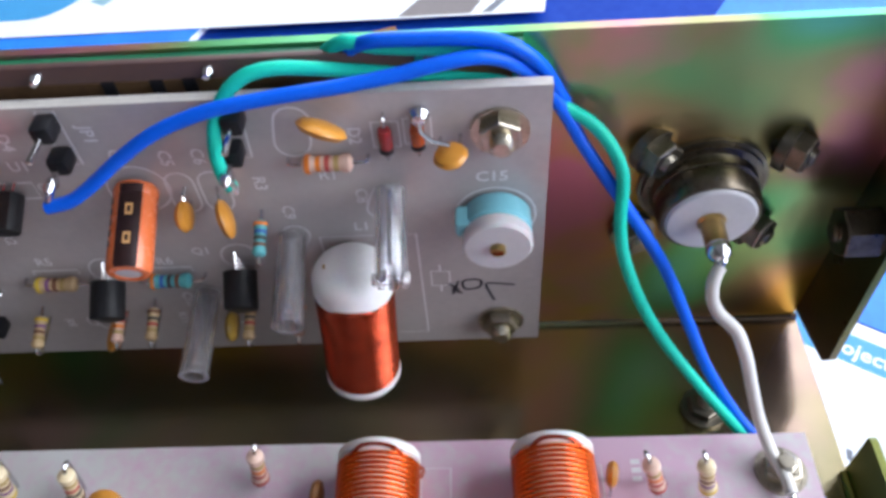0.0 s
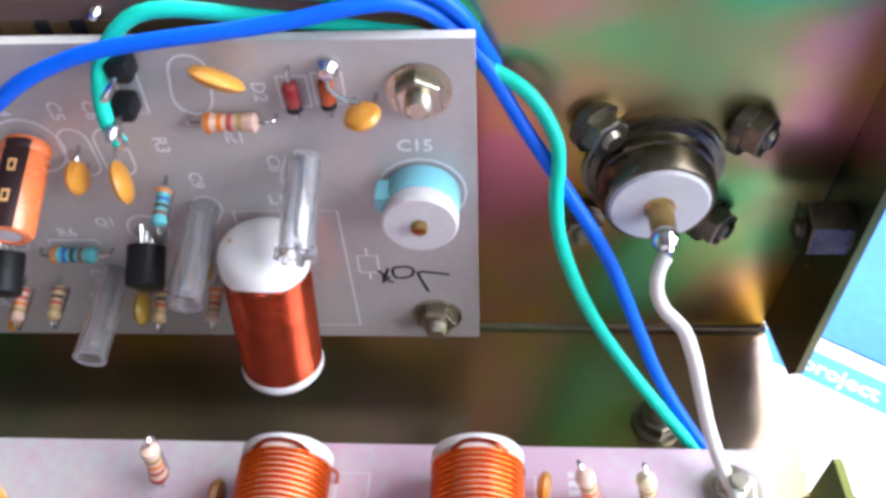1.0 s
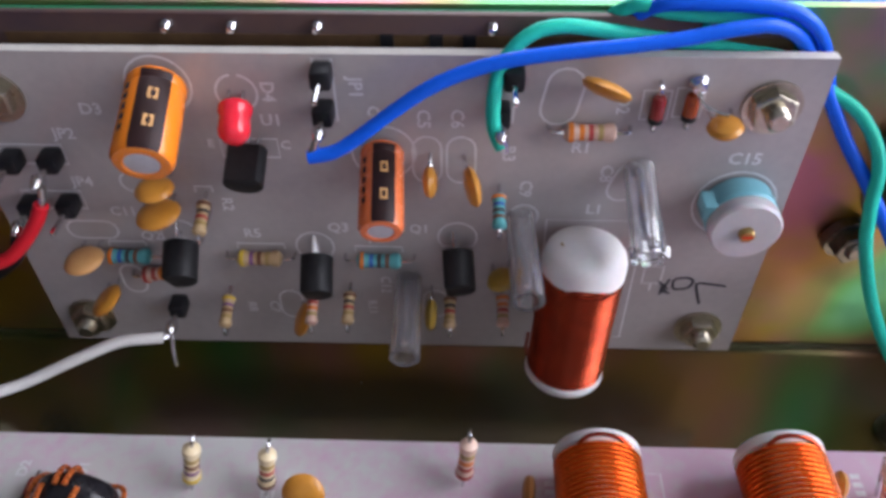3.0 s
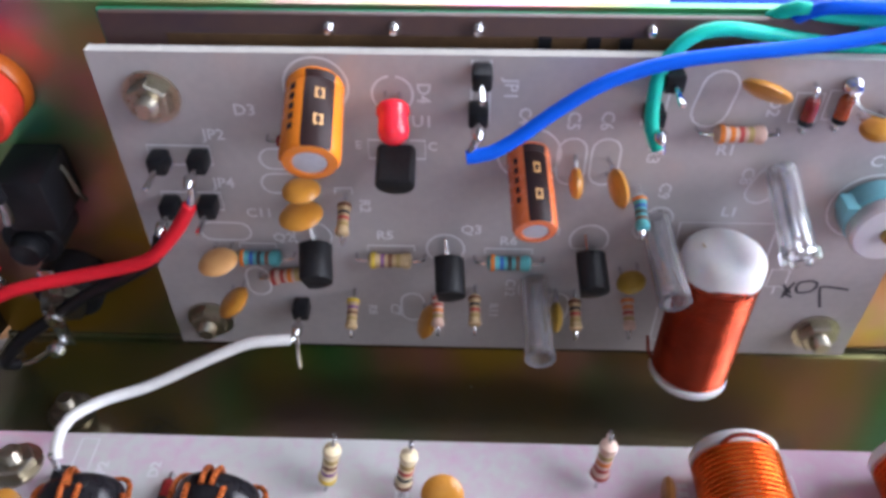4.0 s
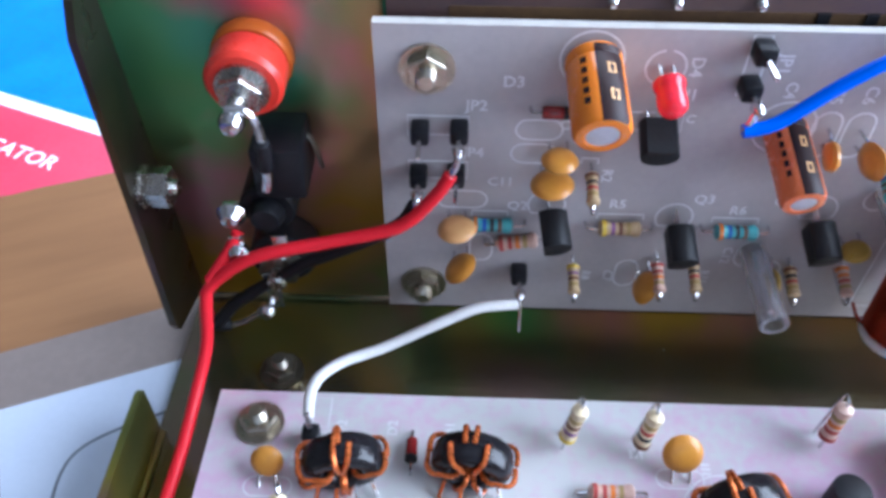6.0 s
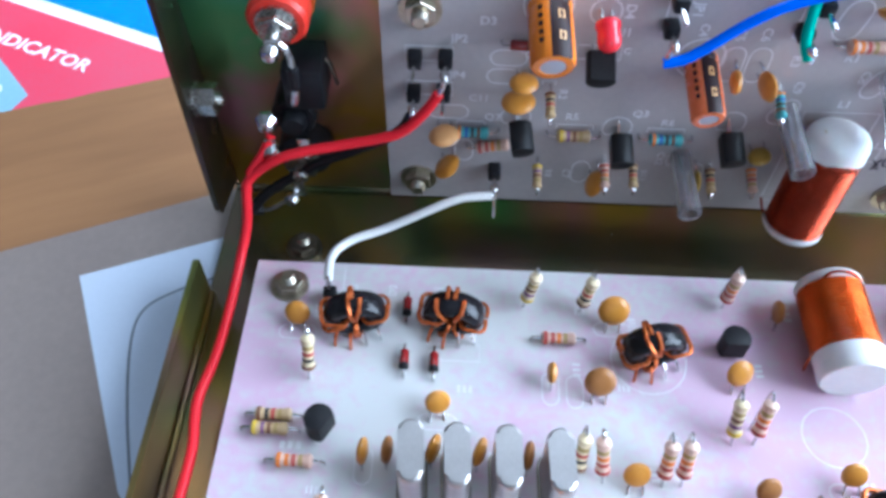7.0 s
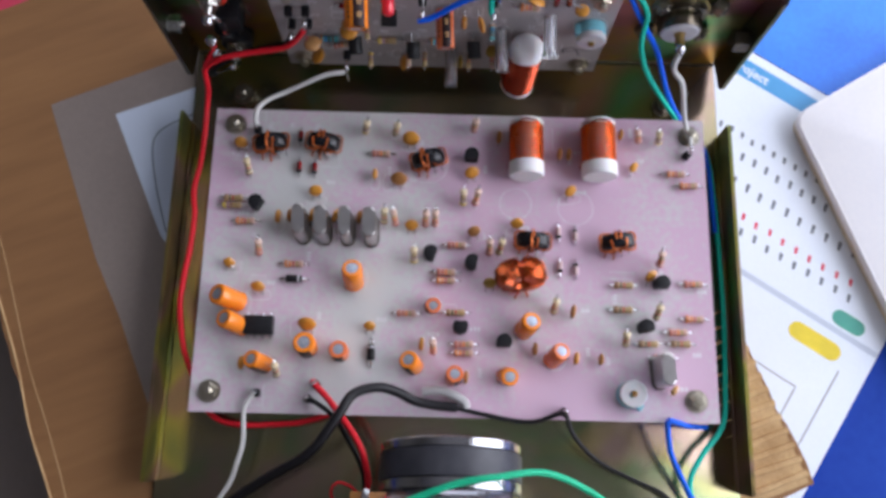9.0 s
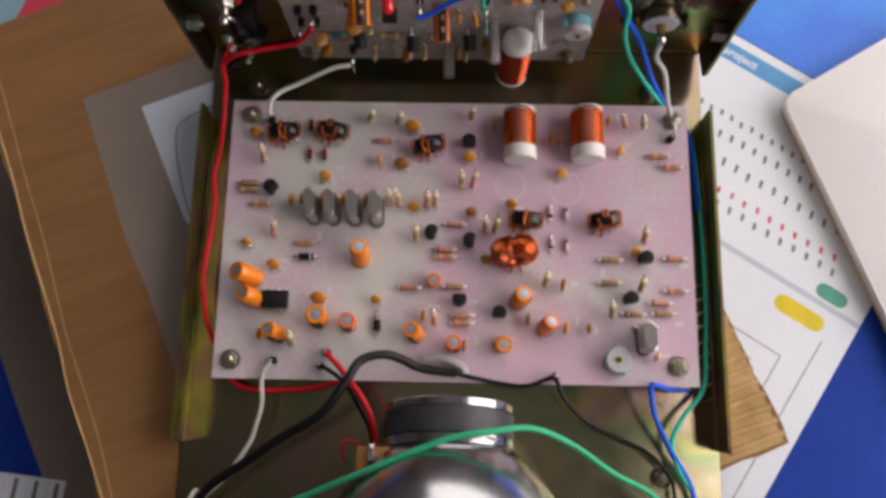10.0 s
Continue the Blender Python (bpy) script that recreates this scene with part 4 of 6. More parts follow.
def pin_header(pins=1, solder=True, label="black pin header block with a tinned pin"):
    def build():
        ob = thing("pin_header", label, "connector", "pin headers")
        for k in range(pins):
            part("block", block(0, k * -5.2, 1.6, 2.6, 2.6, 3.2, 0.5), BLACK, ob)
            part("pin", block(0, k * -5.2, 3.2, 0.64, 0.64, 8.6, 0.1), TIN, ob)
        if solder:
            part("solder_joint", lathe([(0, 4.6), (0.7, 4.9), (0.95, 5.6), (0.7, 6.6), (0.35, 7.4), (0, 7.7)], 12), SOLDER, ob)
        return ob
    return build


def glass_diode(standing=True, glass=GLASS_RED, label="small red glass diode with dark end and tinned leads"):
    def build():
        ob = thing("diode", label, "diode", "diodes")
        axis, at = ("y", (0, 0, 1.2))
        part("glass", lathe([(0, -1.9), (0.75, -1.85), (0.92, -1.5), (0.92, 1.0)], 14, at=at, axis=axis), glass, ob)
        part("end_band", lathe([(0.92, 1.0), (0.95, 1.05), (0.95, 1.7), (0.7, 1.95), (0, 2.0)], 14, at=at, axis=axis), EPOXY, ob)
        for s in (-1, 1):
            part("lead", rod([(0, s * 1.9, 1.2), (0, s * 3.0, 1.2), (0, s * 3.3, 0.7), (0, s * 3.35, -0.6)], 0.25, 6), TIN, ob)
        return ob
    return build


def power_diode():
    ob = thing("diode", "black moulded diode with a silver band", "diode", "diodes")
    part("body", lathe([(0, -2.6), (1.2, -2.6), (1.35, -2.4), (1.35, 2.4), (1.2, 2.6), (0, 2.6)], 16, at=(0, 0, 1.4), axis="x"), EPOXY, ob)
    part("cathode_band", lathe([(1.3, 1.4), (1.38, 1.42), (1.38, 2.0), (1.3, 2.02)], 16, at=(0, 0, 1.4), axis="x"), PTFE, ob)
    for s in (-1, 1):
        part("lead", rod([(s * 2.6, 0, 1.4), (s * 4.2, 0, 1.35), (s * 4.8, 0, 0.8), (s * 4.85, 0, -0.6)], 0.35, 6), TIN, ob)
    return ob


def crystal(long=10.8, high=13.4):
    def build():
        ob = thing("crystal", "silver metal-can quartz crystal standing on the board", "crystal", "crystals")
        part("flange", prism(stadium(0, 0, long + 0.9, 5.2, 90, 12), 0.3, 0.8), OLD_STEEL, ob)
        part("can", prism(stadium(0, 0, long, 4.2, 90, 16), 0.8, high, bevel=0.6, segments=2), CAN_STEEL, ob, sharp=20)
        for s in (-1, 1):
            part("lead", rod([(0, s * 2.4, -0.6), (0, s * 2.4, 0.5)], 0.25, 6, ease=False), TIN, ob)
        return ob
    return build


def ring_section(R, half, height, seg=36, bm=None):
    """A toroid core with a rounded, nearly square section; its axis is y."""
    prof = []
    for k in range(17):
        a = -2 * math.pi * k / 16
        c, s = math.cos(a), math.sin(a)
        prof.append((R + half * math.copysign(abs(c) ** 0.7, c), height / 2 * math.copysign(abs(s) ** 0.7, s)))
    return lathe(prof, seg, bm, axis="y")


def turn_loop(R, half, height, ang, r, bm, skew=0.0):
    """One turn of wire round the core's section at an angle."""
    pts = []
    for k in range(13):
        t = 2 * math.pi * k / 12
        q = R + (half + r * 1.1) * max(-1, min(1, 1.25 * math.cos(t)))
        y = (height / 2 + r * 1.1) * max(-1, min(1, 1.25 * math.sin(t)))
        a = ang + skew * k / 12
        pts.append((q * math.cos(a), y, q * math.sin(a)))
    rod(pts, r, 6, bm, step=0.9)


def small_toroid(seed):
    def build():
        rg = random.Random(seed)
        ob = thing("toroid_transformer", "black ferrite ring wound with loose orange enamelled wire", "transformer", "ferrite transformers")
        c = Vector((0, 0, 5.6))
        core = ring_section(3.5, 1.7, 5.2)
        bmesh.ops.translate(core, vec=c, verts=core.verts)
        squash = Matrix.Translation((0, 0, 0.4)) @ Matrix.Diagonal((1.12, 1.0, 0.84, 1))
        bmesh.ops.transform(core, matrix=squash, verts=core.verts)
        part("core", core, FERRITE, ob)
        for base, turns in ((100 + rg.uniform(-14, 8), 2), (168 + rg.uniform(-8, 10), 2), (4 + rg.uniform(-8, 8), 1), (262, 2)):
            w = bmesh.new()
            for j in range(turns):
                turn_loop(3.5, 1.7, 5.2, radians(base + j * 10 + rg.uniform(-4, 4)), 0.36, w, rg.uniform(-0.35, 0.4))
            bmesh.ops.translate(w, vec=c, verts=w.verts)
            bmesh.ops.transform(w, matrix=squash, verts=w.verts)
            part("winding", w, COPPER_ORANGE, ob)
        for x, y in ((-4, -3.0), (-1.2, -3.8), (1.6, -3.4), (4.2, -2.6)):
            part("wire_end", rod([(x * 0.9, y * 0.75, 2.6), (x, y * 1.1, 1.6), (x * 1.05, y * 1.25, 0.4), (x * 1.05, y * 1.3, -0.5)], 0.3, 6), COPPER_ORANGE if x < 0 else TIN, ob)
        return ob
    return build


def wound_toroid():
    ob = thing("toroid_inductor", "large ring inductor closely wound with dark copper wire", "inductor")
    c, lean = Vector((0, 0, 7.6)), Matrix.Rotation(radians(-14), 4, "X") @ Matrix.Diagonal((1.0, 1.0, 0.86, 1))
    w = bmesh.new()
    line = []
    for k in range(43 * 12 + 1):
        t, a = 2 * math.pi * k / 12, radians(98 + k * 8.1 / 12)
        q = 5.3 + 2.95 * max(-1, min(1, 1.25 * math.cos(t)))
        line.append((q * math.cos(a), 3.45 * max(-1, min(1, 1.25 * math.sin(t))), q * math.sin(a)))
    rod(line, 0.42, 6, w, ease=False)
    bmesh.ops.transform(w, matrix=Matrix.Translation(c) @ lean, verts=w.verts)
    part("winding", w, COPPER_RING, ob)
    core = ring_section(5.3, 2.4, 5.8)
    bmesh.ops.transform(core, matrix=Matrix.Translation(c) @ lean, verts=core.verts)
    part("core", core, COPPER_DARK, ob)
    for s in (-1, 1):
        part("wire_end", rod([(s * 1.2, -5, 4.2), (s * 2, -6.2, 2), (s * 2.2, -6.4, -0.5)], 0.4, 6), COPPER, ob)
    return ob


def coil(length, wire, turns, label, r=6.0, near=2.0, far=5.2, dome=0.0):
    """A former with a single layer of wire; lies along local y from 0 to -length, touching z = 0.

    near and far are the bare collars at its two ends; dome rounds the near end."""
    def build():
        ob = thing("coil", label, "coil", "wound coils")
        k = r / 6.0
        at = (0, 0, r + 0.3)
        if dome:
            cap = [(0, -dome), (2.2, -dome * 0.9), (4.0, -dome * 0.55), (5.2, 0.0), (5.8, 0.8), (6.1, 1.8), (6.1, near - 0.3)]
        else:
            cap = [(0, 0), (4.6, 0), (5.7, 0.15), (6.05, 0.6), (6.05, near - 0.3)]
        part("former", lathe([(q * k, h) for q, h in (*cap, (5.4, near), (5.4, length - far), (6.15, length - far + 0.25), (6.2, length - 0.6), (5.8, length - 0.05), (0, length))], 36, at=at, axis="y"), NYLON, ob, sharp=50)
        pitch = (length - far - near) / turns
        prof, h = [(5.3, near)], near
        for _ in range(turns):
            prof += [(q, h + pitch * u) for q, u in ((5.3, 0.02), (5.3, 0.13), (5.72, 0.19), (5.98, 0.33), (6.06, 0.5), (5.98, 0.67), (5.72, 0.81), (5.3, 0.87))]
            h += pitch
        prof.append((5.3, h))
        part("winding", lathe([(q * k, h) for q, h in prof], 36, at=at, axis="y"), wire, ob, sharp=75)
        # the first turn lifts off and crosses the collar to its hole
        part("wire_end", rod([(-3.2 * k, -near - 0.3, r + 0.3 + 5.0 * k), (-1.8 * k, -near + 0.5, r + 0.3 + 5.85 * k), (0.2 * k, -near + 0.65, r + 0.3 + 6.05 * k), (2.4 * k, -near + 0.35, r + 0.3 + 5.7 * k), (3.8 * k, -near - 0.3, r + 0.3 + 4.6 * k)], 0.33, 8), COPPER_DARK, ob)
        part("wire_end", rod([(5.6 * k, -near, r), (6.2 * k, -near + 0.6, 3.2), (5.6 * k, -near + 0.8, -0.4)], 0.3, 6), wire, ob)
        part("wire_end", rod([(-5.6 * k, -length + far + 0.6, r), (-6.0 * k, -length + far, 3.2), (-5.4 * k, -length + far, -0.4)], 0.3, 6), wire, ob)
        part("dimple", lathe([(0, 0.06), (0.45, 0.05), (0.5, 0)], 10, at=(-3.4, dome * 0.6 + 0.04, r + 1.2), axis="y"), BRASS, ob)
        return ob
    return build


def clear_tube(length, flared=False):
    def build():
        ob = thing("sleeved_capacitor", "clear plastic sleeve over a thin trimmer capacitor", "capacitor", "sleeved capacitors")
        end = length
        part("sleeve", lathe([(1.75, 0.4), (2.1, 0.4), (2.15, end * 0.6), (2.25, end), (1.55, end), (1.45, end * 0.6), (1.45, 0.4)], 18), CLEAR, ob)
        part("core", lathe([(0, 0.6), (0.55, 0.7), (0.6, end - 2.2), (0.3, end - 2.0), (0, end - 2.0)], 10), TIN, ob)
        if flared:
            torn = bmesh.new()
            for k in range(7):
                a = radians(k * 51)
                prism([(2.1 * math.cos(a), 2.1 * math.sin(a)), (2.6 * math.cos(a + 0.3), 2.6 * math.sin(a + 0.3)), (2.0 * math.cos(a + 0.6), 2.0 * math.sin(a + 0.6))], end - 0.8, end + 0.7, torn)
            part("torn_rim", torn, CLEAR, ob)
        for s in (-1, 1):
            part("lead", rod([(s * 0.9, 0, -0.6), (s * 0.9, 0, 0.9)], 0.25, 6, ease=False), TIN, ob)
        return ob
    return build


def trimmer(s=1.0):
    def build():
        ob = thing("trimmer_capacitor", "round trimmer capacitor, teal body, milky rotor and brass screw", "capacitor", "trimmer capacitors")
        body = lathe([(0, 0.3), (4.6 * s, 0.3), (4.8 * s, 0.6), (4.8 * s, 3.6), (4.4 * s, 4.0), (0, 4.0)], 28)
        part("stator", body, TRIM_TEAL, ob)
        part("lug", block(-4.4 * s, 1.5 * s, 2.6, 2.4, 2.6, 3.6, 0.5), TRIM_TEAL, ob)
        part("rotor", lathe([(0, 4.0), (4.5 * s, 4.0), (4.75 * s, 4.4), (4.75 * s, 5.9), (4.4 * s, 6.3), (0, 6.3)], 28), MILKY, ob)
        part("screw", lathe([(0, 6.3), (1.05, 6.3), (1.05, 7.0), (0.8, 7.2), (0, 7.2)], 16), BRASS, ob)
        part("slot", block(0, 0, 7.22, 1.5, 0.35, 0.1), COPPER_DARK, ob)
        for k in (-1, 1):
            part("lead", rod([(k * 2.5, 0, -0.6), (k * 2.5, 0, 0.5)], 0.3, 6, ease=False), TIN, ob)
        return ob
    return build


def led():
    ob = thing("led", "red light-emitting diode on bent leads", "led")
    part("lens", lathe([(0, 2.4), (2.2, 2.4), (2.42, 2.7), (2.42, 3.5), (2.2, 3.9), (2.12, 4.6), (2.2, 5.4), (2.25, 6.4), (2.05, 7.3), (1.4, 8.0), (0.7, 8.3), (0, 8.35)], 24), LED_RED, ob)
    for s in (-1, 1):
        part("lead", rod([(s * 1.0, 0, -0.6), (s * 1.0, 0, 3.4)], 0.27, 6, ease=False), TIN, ob)
    return ob


def chip():
    ob = thing("integrated_circuit", "black eight-pin integrated circuit in a socket", "integrated circuit")
    part("body", block(0, 0, 3.0, 9.6, 6.3, 3.6, 0.35), EPOXY, ob)
    part("notch", lathe([(0, 0), (0.8, 0), (0.8, 0.05), (0, 0.05)], 12, at=(-4.0, 0, 4.79)), BLACK, ob)
    for k in range(4):
        for s in (-1, 1):
            part("leg", rod([(-3.81 + 2.54 * k, s * 3.1, 2.6), (-3.81 + 2.54 * k, s * 3.9, 2.5), (-3.81 + 2.54 * k, s * 3.9, -0.5)], 0.3, 4, ease=False), TIN, ob)
    return ob


TAN1 = ("brown", "black", "red", "gold")
TAN2 = ("yellow", "violet", "brown", "gold")
PINK1 = ("red", "red", "orange", "gold")
PINK2 = ("orange", "orange", "red", "gold")
TEAL1 = ("orange", "blue", "black", "brown")
KIND = {"t": (RES_TAN, TAN1), "u": (RES_TAN, TAN2), "p": (RES_PINK, PINK1), "q": (RES_PINK, PINK2), "b": (RES_TEAL, TEAL1)}
WORD = {"t": "tan carbon resistor", "u": "tan carbon resistor", "p": "pinkish resistor", "q": "pinkish resistor", "b": "blue-green metal film resistor"}


def lay_resistor(where, kind, m):
    put("rf" + kind + where, resistor(*KIND[kind], "resistors on the " + where + " board", False, WORD[kind] + " with colour bands lying on the " + where + " board"), m)


def stand_resistor(where, kind, m):
    body, bands = KIND[kind]
    tall = where == "large"
    put("rs" + kind + where, resistor((RES_CREAM if body is RES_TAN else RES_ROSE) if tall else body, bands, "resistors on the " + where + " board", True, WORD[kind] + " standing on end on the " + where + " board", 1.15 if tall else 0.8), m)


# ---------------------------------------------------------------- parts of the upright board
put("c1", electrolytic(3.7, 12.3, SLEEVE, True, 70, "tall orange electrolytic capacitor with dark stripe and white top"), on_small(-26.5, 62.4, 0, 18, 3))
put("c4", electrolytic(2.9, 12.6, SLEEVE_RED, True, 80, "narrow orange electrolytic capacitor with dark stripe and white top"), on_small(0.8, 52.4, 0, 17, 3))
put("led", led, on_small(-16.9, 61.2, 0, 24, 5) @ Matrix.Scale(0.88, 4))
put("u1", transistor("black plastic regulator lying with its flat side up", 5.2, 1.6), on_small(-16.6, 54.0, 180, 26, 0))
for x, z, turn, rx, ry in ((-29.6, 37.2, -78, 24, 7), (-10.1, 35.0, -84, 26, 4), (10.4, 36.4, -80, 26, 5)):
    put("to92_small", transistor(high=5.7), on_small(x, z, turn, rx, ry))
for x, z in ((-43.3, 51.1), (-49.0, 43.0)):
    put("hdr1", pin_header(1, True, "black pin header block with a soldered pin"), on_small(x, z, 0))
for x, z in ((-48.7, 50.9), (-43.6, 43.2), (-5.7, 64.5), (17.4, 64.6)):
    put("hdr0", pin_header(1, False, "black pin header block with a bare pin"), on_small(x, z, 0))
for x, z in ((-6.0, 59.2), (16.0, 59.3), (-33.0, 22.5)):
    put("hdr1", None, on_small(x, z, 0))
for kind, x, z, turn in (("b", -38.0, 33.2, 0), ("u", -18.4, 33.2, 0), ("b", -0.7, 33.1, 0), ("q", 27.4, 56.6, 0), ("p", -33.8, 29.7, 10)):
    lay_resistor("upright", kind, on_small(x, z, turn))
for kind, x, z, rx in (("t", -24.2, 44.8, 0), ("b", 16.4, 46.8, 0), ("u", -24.5, 25.6, 0), ("p", -11.2, 26.5, 0), ("t", -5.6, 26.8, 0), ("t", 9.8, 26.3, 0), ("q", 17.8, 26.8, 0)):
    stand_resistor("upright", kind, on_small(x, z, 180, 20))
for mat, x, z, turn, r, rx in ((CERAMIC, -29.4, 49.4, 0, 2.6, 0), (CERAMIC, -30.0, 45.0, 5, 3.1, 0), (CERAMIC_PALE, -43.3, 35.8, 5, 2.9, 0), (CERAMIC, -42.6, 27.2, 35, 2.9, 0),
                              (CERAMIC, 7.2, 50.6, 94, 2.2, 0), (CERAMIC, 11.6, 50.4, 96, 2.8, 0), (CERAMIC, -12.9, 23.6, 60, 2.8, 0), (MUSTARD, 6.9, 25.2, 90, 2.5, 0),
                              (MUSTARD, 17.3, 32.6, 20, 2.2, 0), (CERAMIC, 28.2, 62.0, -22, 3.2, -36), (CERAMIC, 43.2, 60.0, 10, 2.2, 0)):
    put("disc%s%g" % (mat.name, r), disc_capacitor(mat, r, 4.0 if r > 2.4 else 3.4, label="ochre ceramic disc capacitor bent over on two leads"), on_small(x, z - (0.8 if turn < 45 and not rx else 0), turn, (3 if turn < 45 else 14) + rx, 17 if turn == 96 else 0))
put("gd", glass_diode(True, GLASS_RED), on_small(35.2, 60.0, 0))
put("gd_amber", glass_diode(True, GLASS_ORANGE, "small amber glass diode soldered to a disc capacitor"), on_small(39.2, 60.4, 0))
put("gd", None, on_small(-30.4, 54.4, 90))
blob = thing("solder_blob", "bright blob of solder with a bent wire beside the bolt", "solder")
part("blob", lathe([(0, 0), (1.1, 0.1), (1.3, 0.9), (0.8, 1.8), (0, 2.0)], 14), SOLDER, blob)
part("wire", rod([(0, 0, 1.4), (0.2, -1.2, 2.4), (1.6, -2.2, 3.0), (3.6, -2.6, 3.4)], 0.3, 6), TIN, blob)
blob.matrix_basis = on_small(39.6, 63.4)
put("l1", coil(24.0, COPPER_DARK, 28, "upright coil of dark red enamelled wire on a white former", 5.7, 4.2, 1.6, 1.4), on_small(28.5, 40.4, -3, -7))
put("tube_a", clear_tube(14.5), on_small(3.4, 28.2, 0, 5, 1))
put("tube_b", clear_tube(14.6), on_small(19.5, 41.2, 0, 8, 3))
put("tube_c", clear_tube(13.0, True), on_small(34.7, 50.4, 0, 20, 1))
put("trim_small", trimmer(), on_small(48.8, 44.4))

# ---------------------------------------------------------------- parts of the large board
put("coil_l", coil(20.5, COPPER, 18, "coil of bright copper wire on a white former, lying flat", 6.0), on_big(30.6, -4.6))
put("coil_l", None, on_big(55.7, -4.2, 1))
for x, y, t in ((-46.0, -44.0, 3), (-38.7, -44.2, 3), (-30.6, -44.2, 2), (-22.4, -44.5, 2)):
    put("xtal", crystal(), on_big(x, y, t))
put("xtal", None, on_big(75.2, -90.5, 4))
for k, (x, y, turn) in enumerate(((-58.5, -14.5, 8), (-40.2, -13.8, -6), (-3.5, -19.0, 14), (32.9, -47.6, -4), (61.8, -47.2, 8))):
    put("tor%d" % (k % 3), small_toroid(k + 3), on_big(x, y, turn))
put("big_tor", wound_toroid, on_big(28.5, -60.0, 8))
for r, h, sl, x, y, rx, ry, stripe in ((3.5, 11, SLEEVE, -27.6, -63.0, -18, 0, 100), (3.5, 11.5, SLEEVE, -65.8, -70.4, -6, -30, 180), (3.2, 11, SLEEVE, -63.6, -79.0, -10, -28, 180),
                                       (3.0, 10, SLEEVE, -55.4, -91.2, -6, -20, 270), (3.6, 10, SLEEVE, -42.0, -85.2, -4, 0, 275), (3.1, 8, SLEEVE_RED, -31.0, -86.8, -4, 0, 270),
                                       (3.1, 10, SLEEVE, -6.0, -90.6, -8, -12, 250), (2.9, 9, SLEEVE_RED, 6.8, -94.0, -4, 2, 300), (3.0, 9, SLEEVE, 24.0, -93.0, 6, 6, 270),
                                       (3.0, 10, SLEEVE_RED, 39.4, -87.6, -14, 14, 330), (3.3, 11, SLEEVE, 30.0, -77.8, -10, 10, 330), (2.6, 9, SLEEVE_RED, -0.7, -70.0, 8, 2, 200)):
    put("el%g" % (x), electrolytic(r, h, sl, False, stripe, "%s electrolytic capacitor with dark stripe on the large board" % ("orange" if sl is SLEEVE else "red-orange")), on_big(x, y, 0, rx, ry))
for x, y, t, rx in ((11.7, -17.0, 0, 0), (-62.3, -36.0, 60, 0), (-1.7, -52.4, 70, 0), (12.5, -55.2, 80, 0), (8.9, -77.2, 180, 0), (23.4, -82.0, 0, 0), (76.7, -61.0, 0, 0), (70.8, -76.0, 10, 0)):
    put("to92_big", transistor("black plastic transistor standing on the large board", 4.6, 1.4), on_big(x, y, t, rx))
BIG_DISCS = ((CERAMIC, 2.4, -69.6, -14.2, 0), (CERAMIC, 2.3, -42.3, -31.2, 10), (CERAMIC, 3.0, -9.8, -11.6, 0), (CERAMIC_DARK, 2.9, -13.5, -26.6, 0), (CERAMIC, 2.6, 11.9, -23.4, 10),
             (CERAMIC_DARK, 2.3, 42.6, -16.0, 85), (CERAMIC_DARK, 2.3, 45.8, -16.0, 85), (CERAMIC, 2.0, 68.9, -19.4, 40), (CERAMIC, 2.4, -54.5, -41.4, 85), (CERAMIC_DARK, 2.4, -50.4, -41.0, 85),
             (CERAMIC, 2.6, -42.6, -40.6, 70), (CERAMIC, 2.6, -34.8, -40.8, 70), (CERAMIC_DARK, 2.5, -26.6, -41.0, 80), (CERAMIC, 2.3, -8.6, -42.8, 0), (CERAMIC_DARK, 2.3, 12.9, -44.4, 10),
             (CERAMIC, 2.3, 27.7, -41.2, 0), (CERAMIC, 2.3, 46.4, -29.0, 25), (CERAMIC, 2.0, -70.2, -57.2, 0), (CERAMIC, 2.4, -59.7, -65.6, 0))
BIG_DISCS2 = ((CERAMIC, 3.1, -42.3, -78.4, 0), (CERAMIC, 2.0, -21.5, -77.8, 0), (CERAMIC, 2.3, -4.0, -84.0, 85), (CERAMIC_DARK, 2.5, 46.5, -72.0, 80), (CERAMIC_DARK, 2.3, 33.7, -84.8, 85),
              (CERAMIC, 2.3, 47.3, -87.6, 80), (CERAMIC_DARK, 2.0, 55.6, -87.6, 85), (CERAMIC_PALE, 1.9, 79.6, -97.2, 60), (CERAMIC, 2.0, -22.0, -25.0, 88), (CERAMIC_DARK, 2.3, 21.3, -10.4, 85),
              (CERAMIC, 2.3, -63.0, -91.6, 85), (CERAMIC_DARK, 2.3, 10.9, -94.6, 85), (CERAMIC, 2.4, 73.4, -58.6, 30), (MUSTARD, 2.3, 18.6, -62.4, 0), (CERAMIC, 2.0, 64.5, -8.0, 80))
for mat, r, x, y, t in BIG_DISCS + BIG_DISCS2:
    put("bdisc%s%g" % (mat.name, r), disc_capacitor(mat, r, r + 1.4, label="%s ceramic disc capacitor standing on the large board" % ("dark brown" if mat is CERAMIC_DARK else "ochre"), group="disc capacitors on the large board"), on_big(x, y - (1.9 if t < 50 else 0), t, -36 if t < 50 else -10))
lean = random.Random(33)
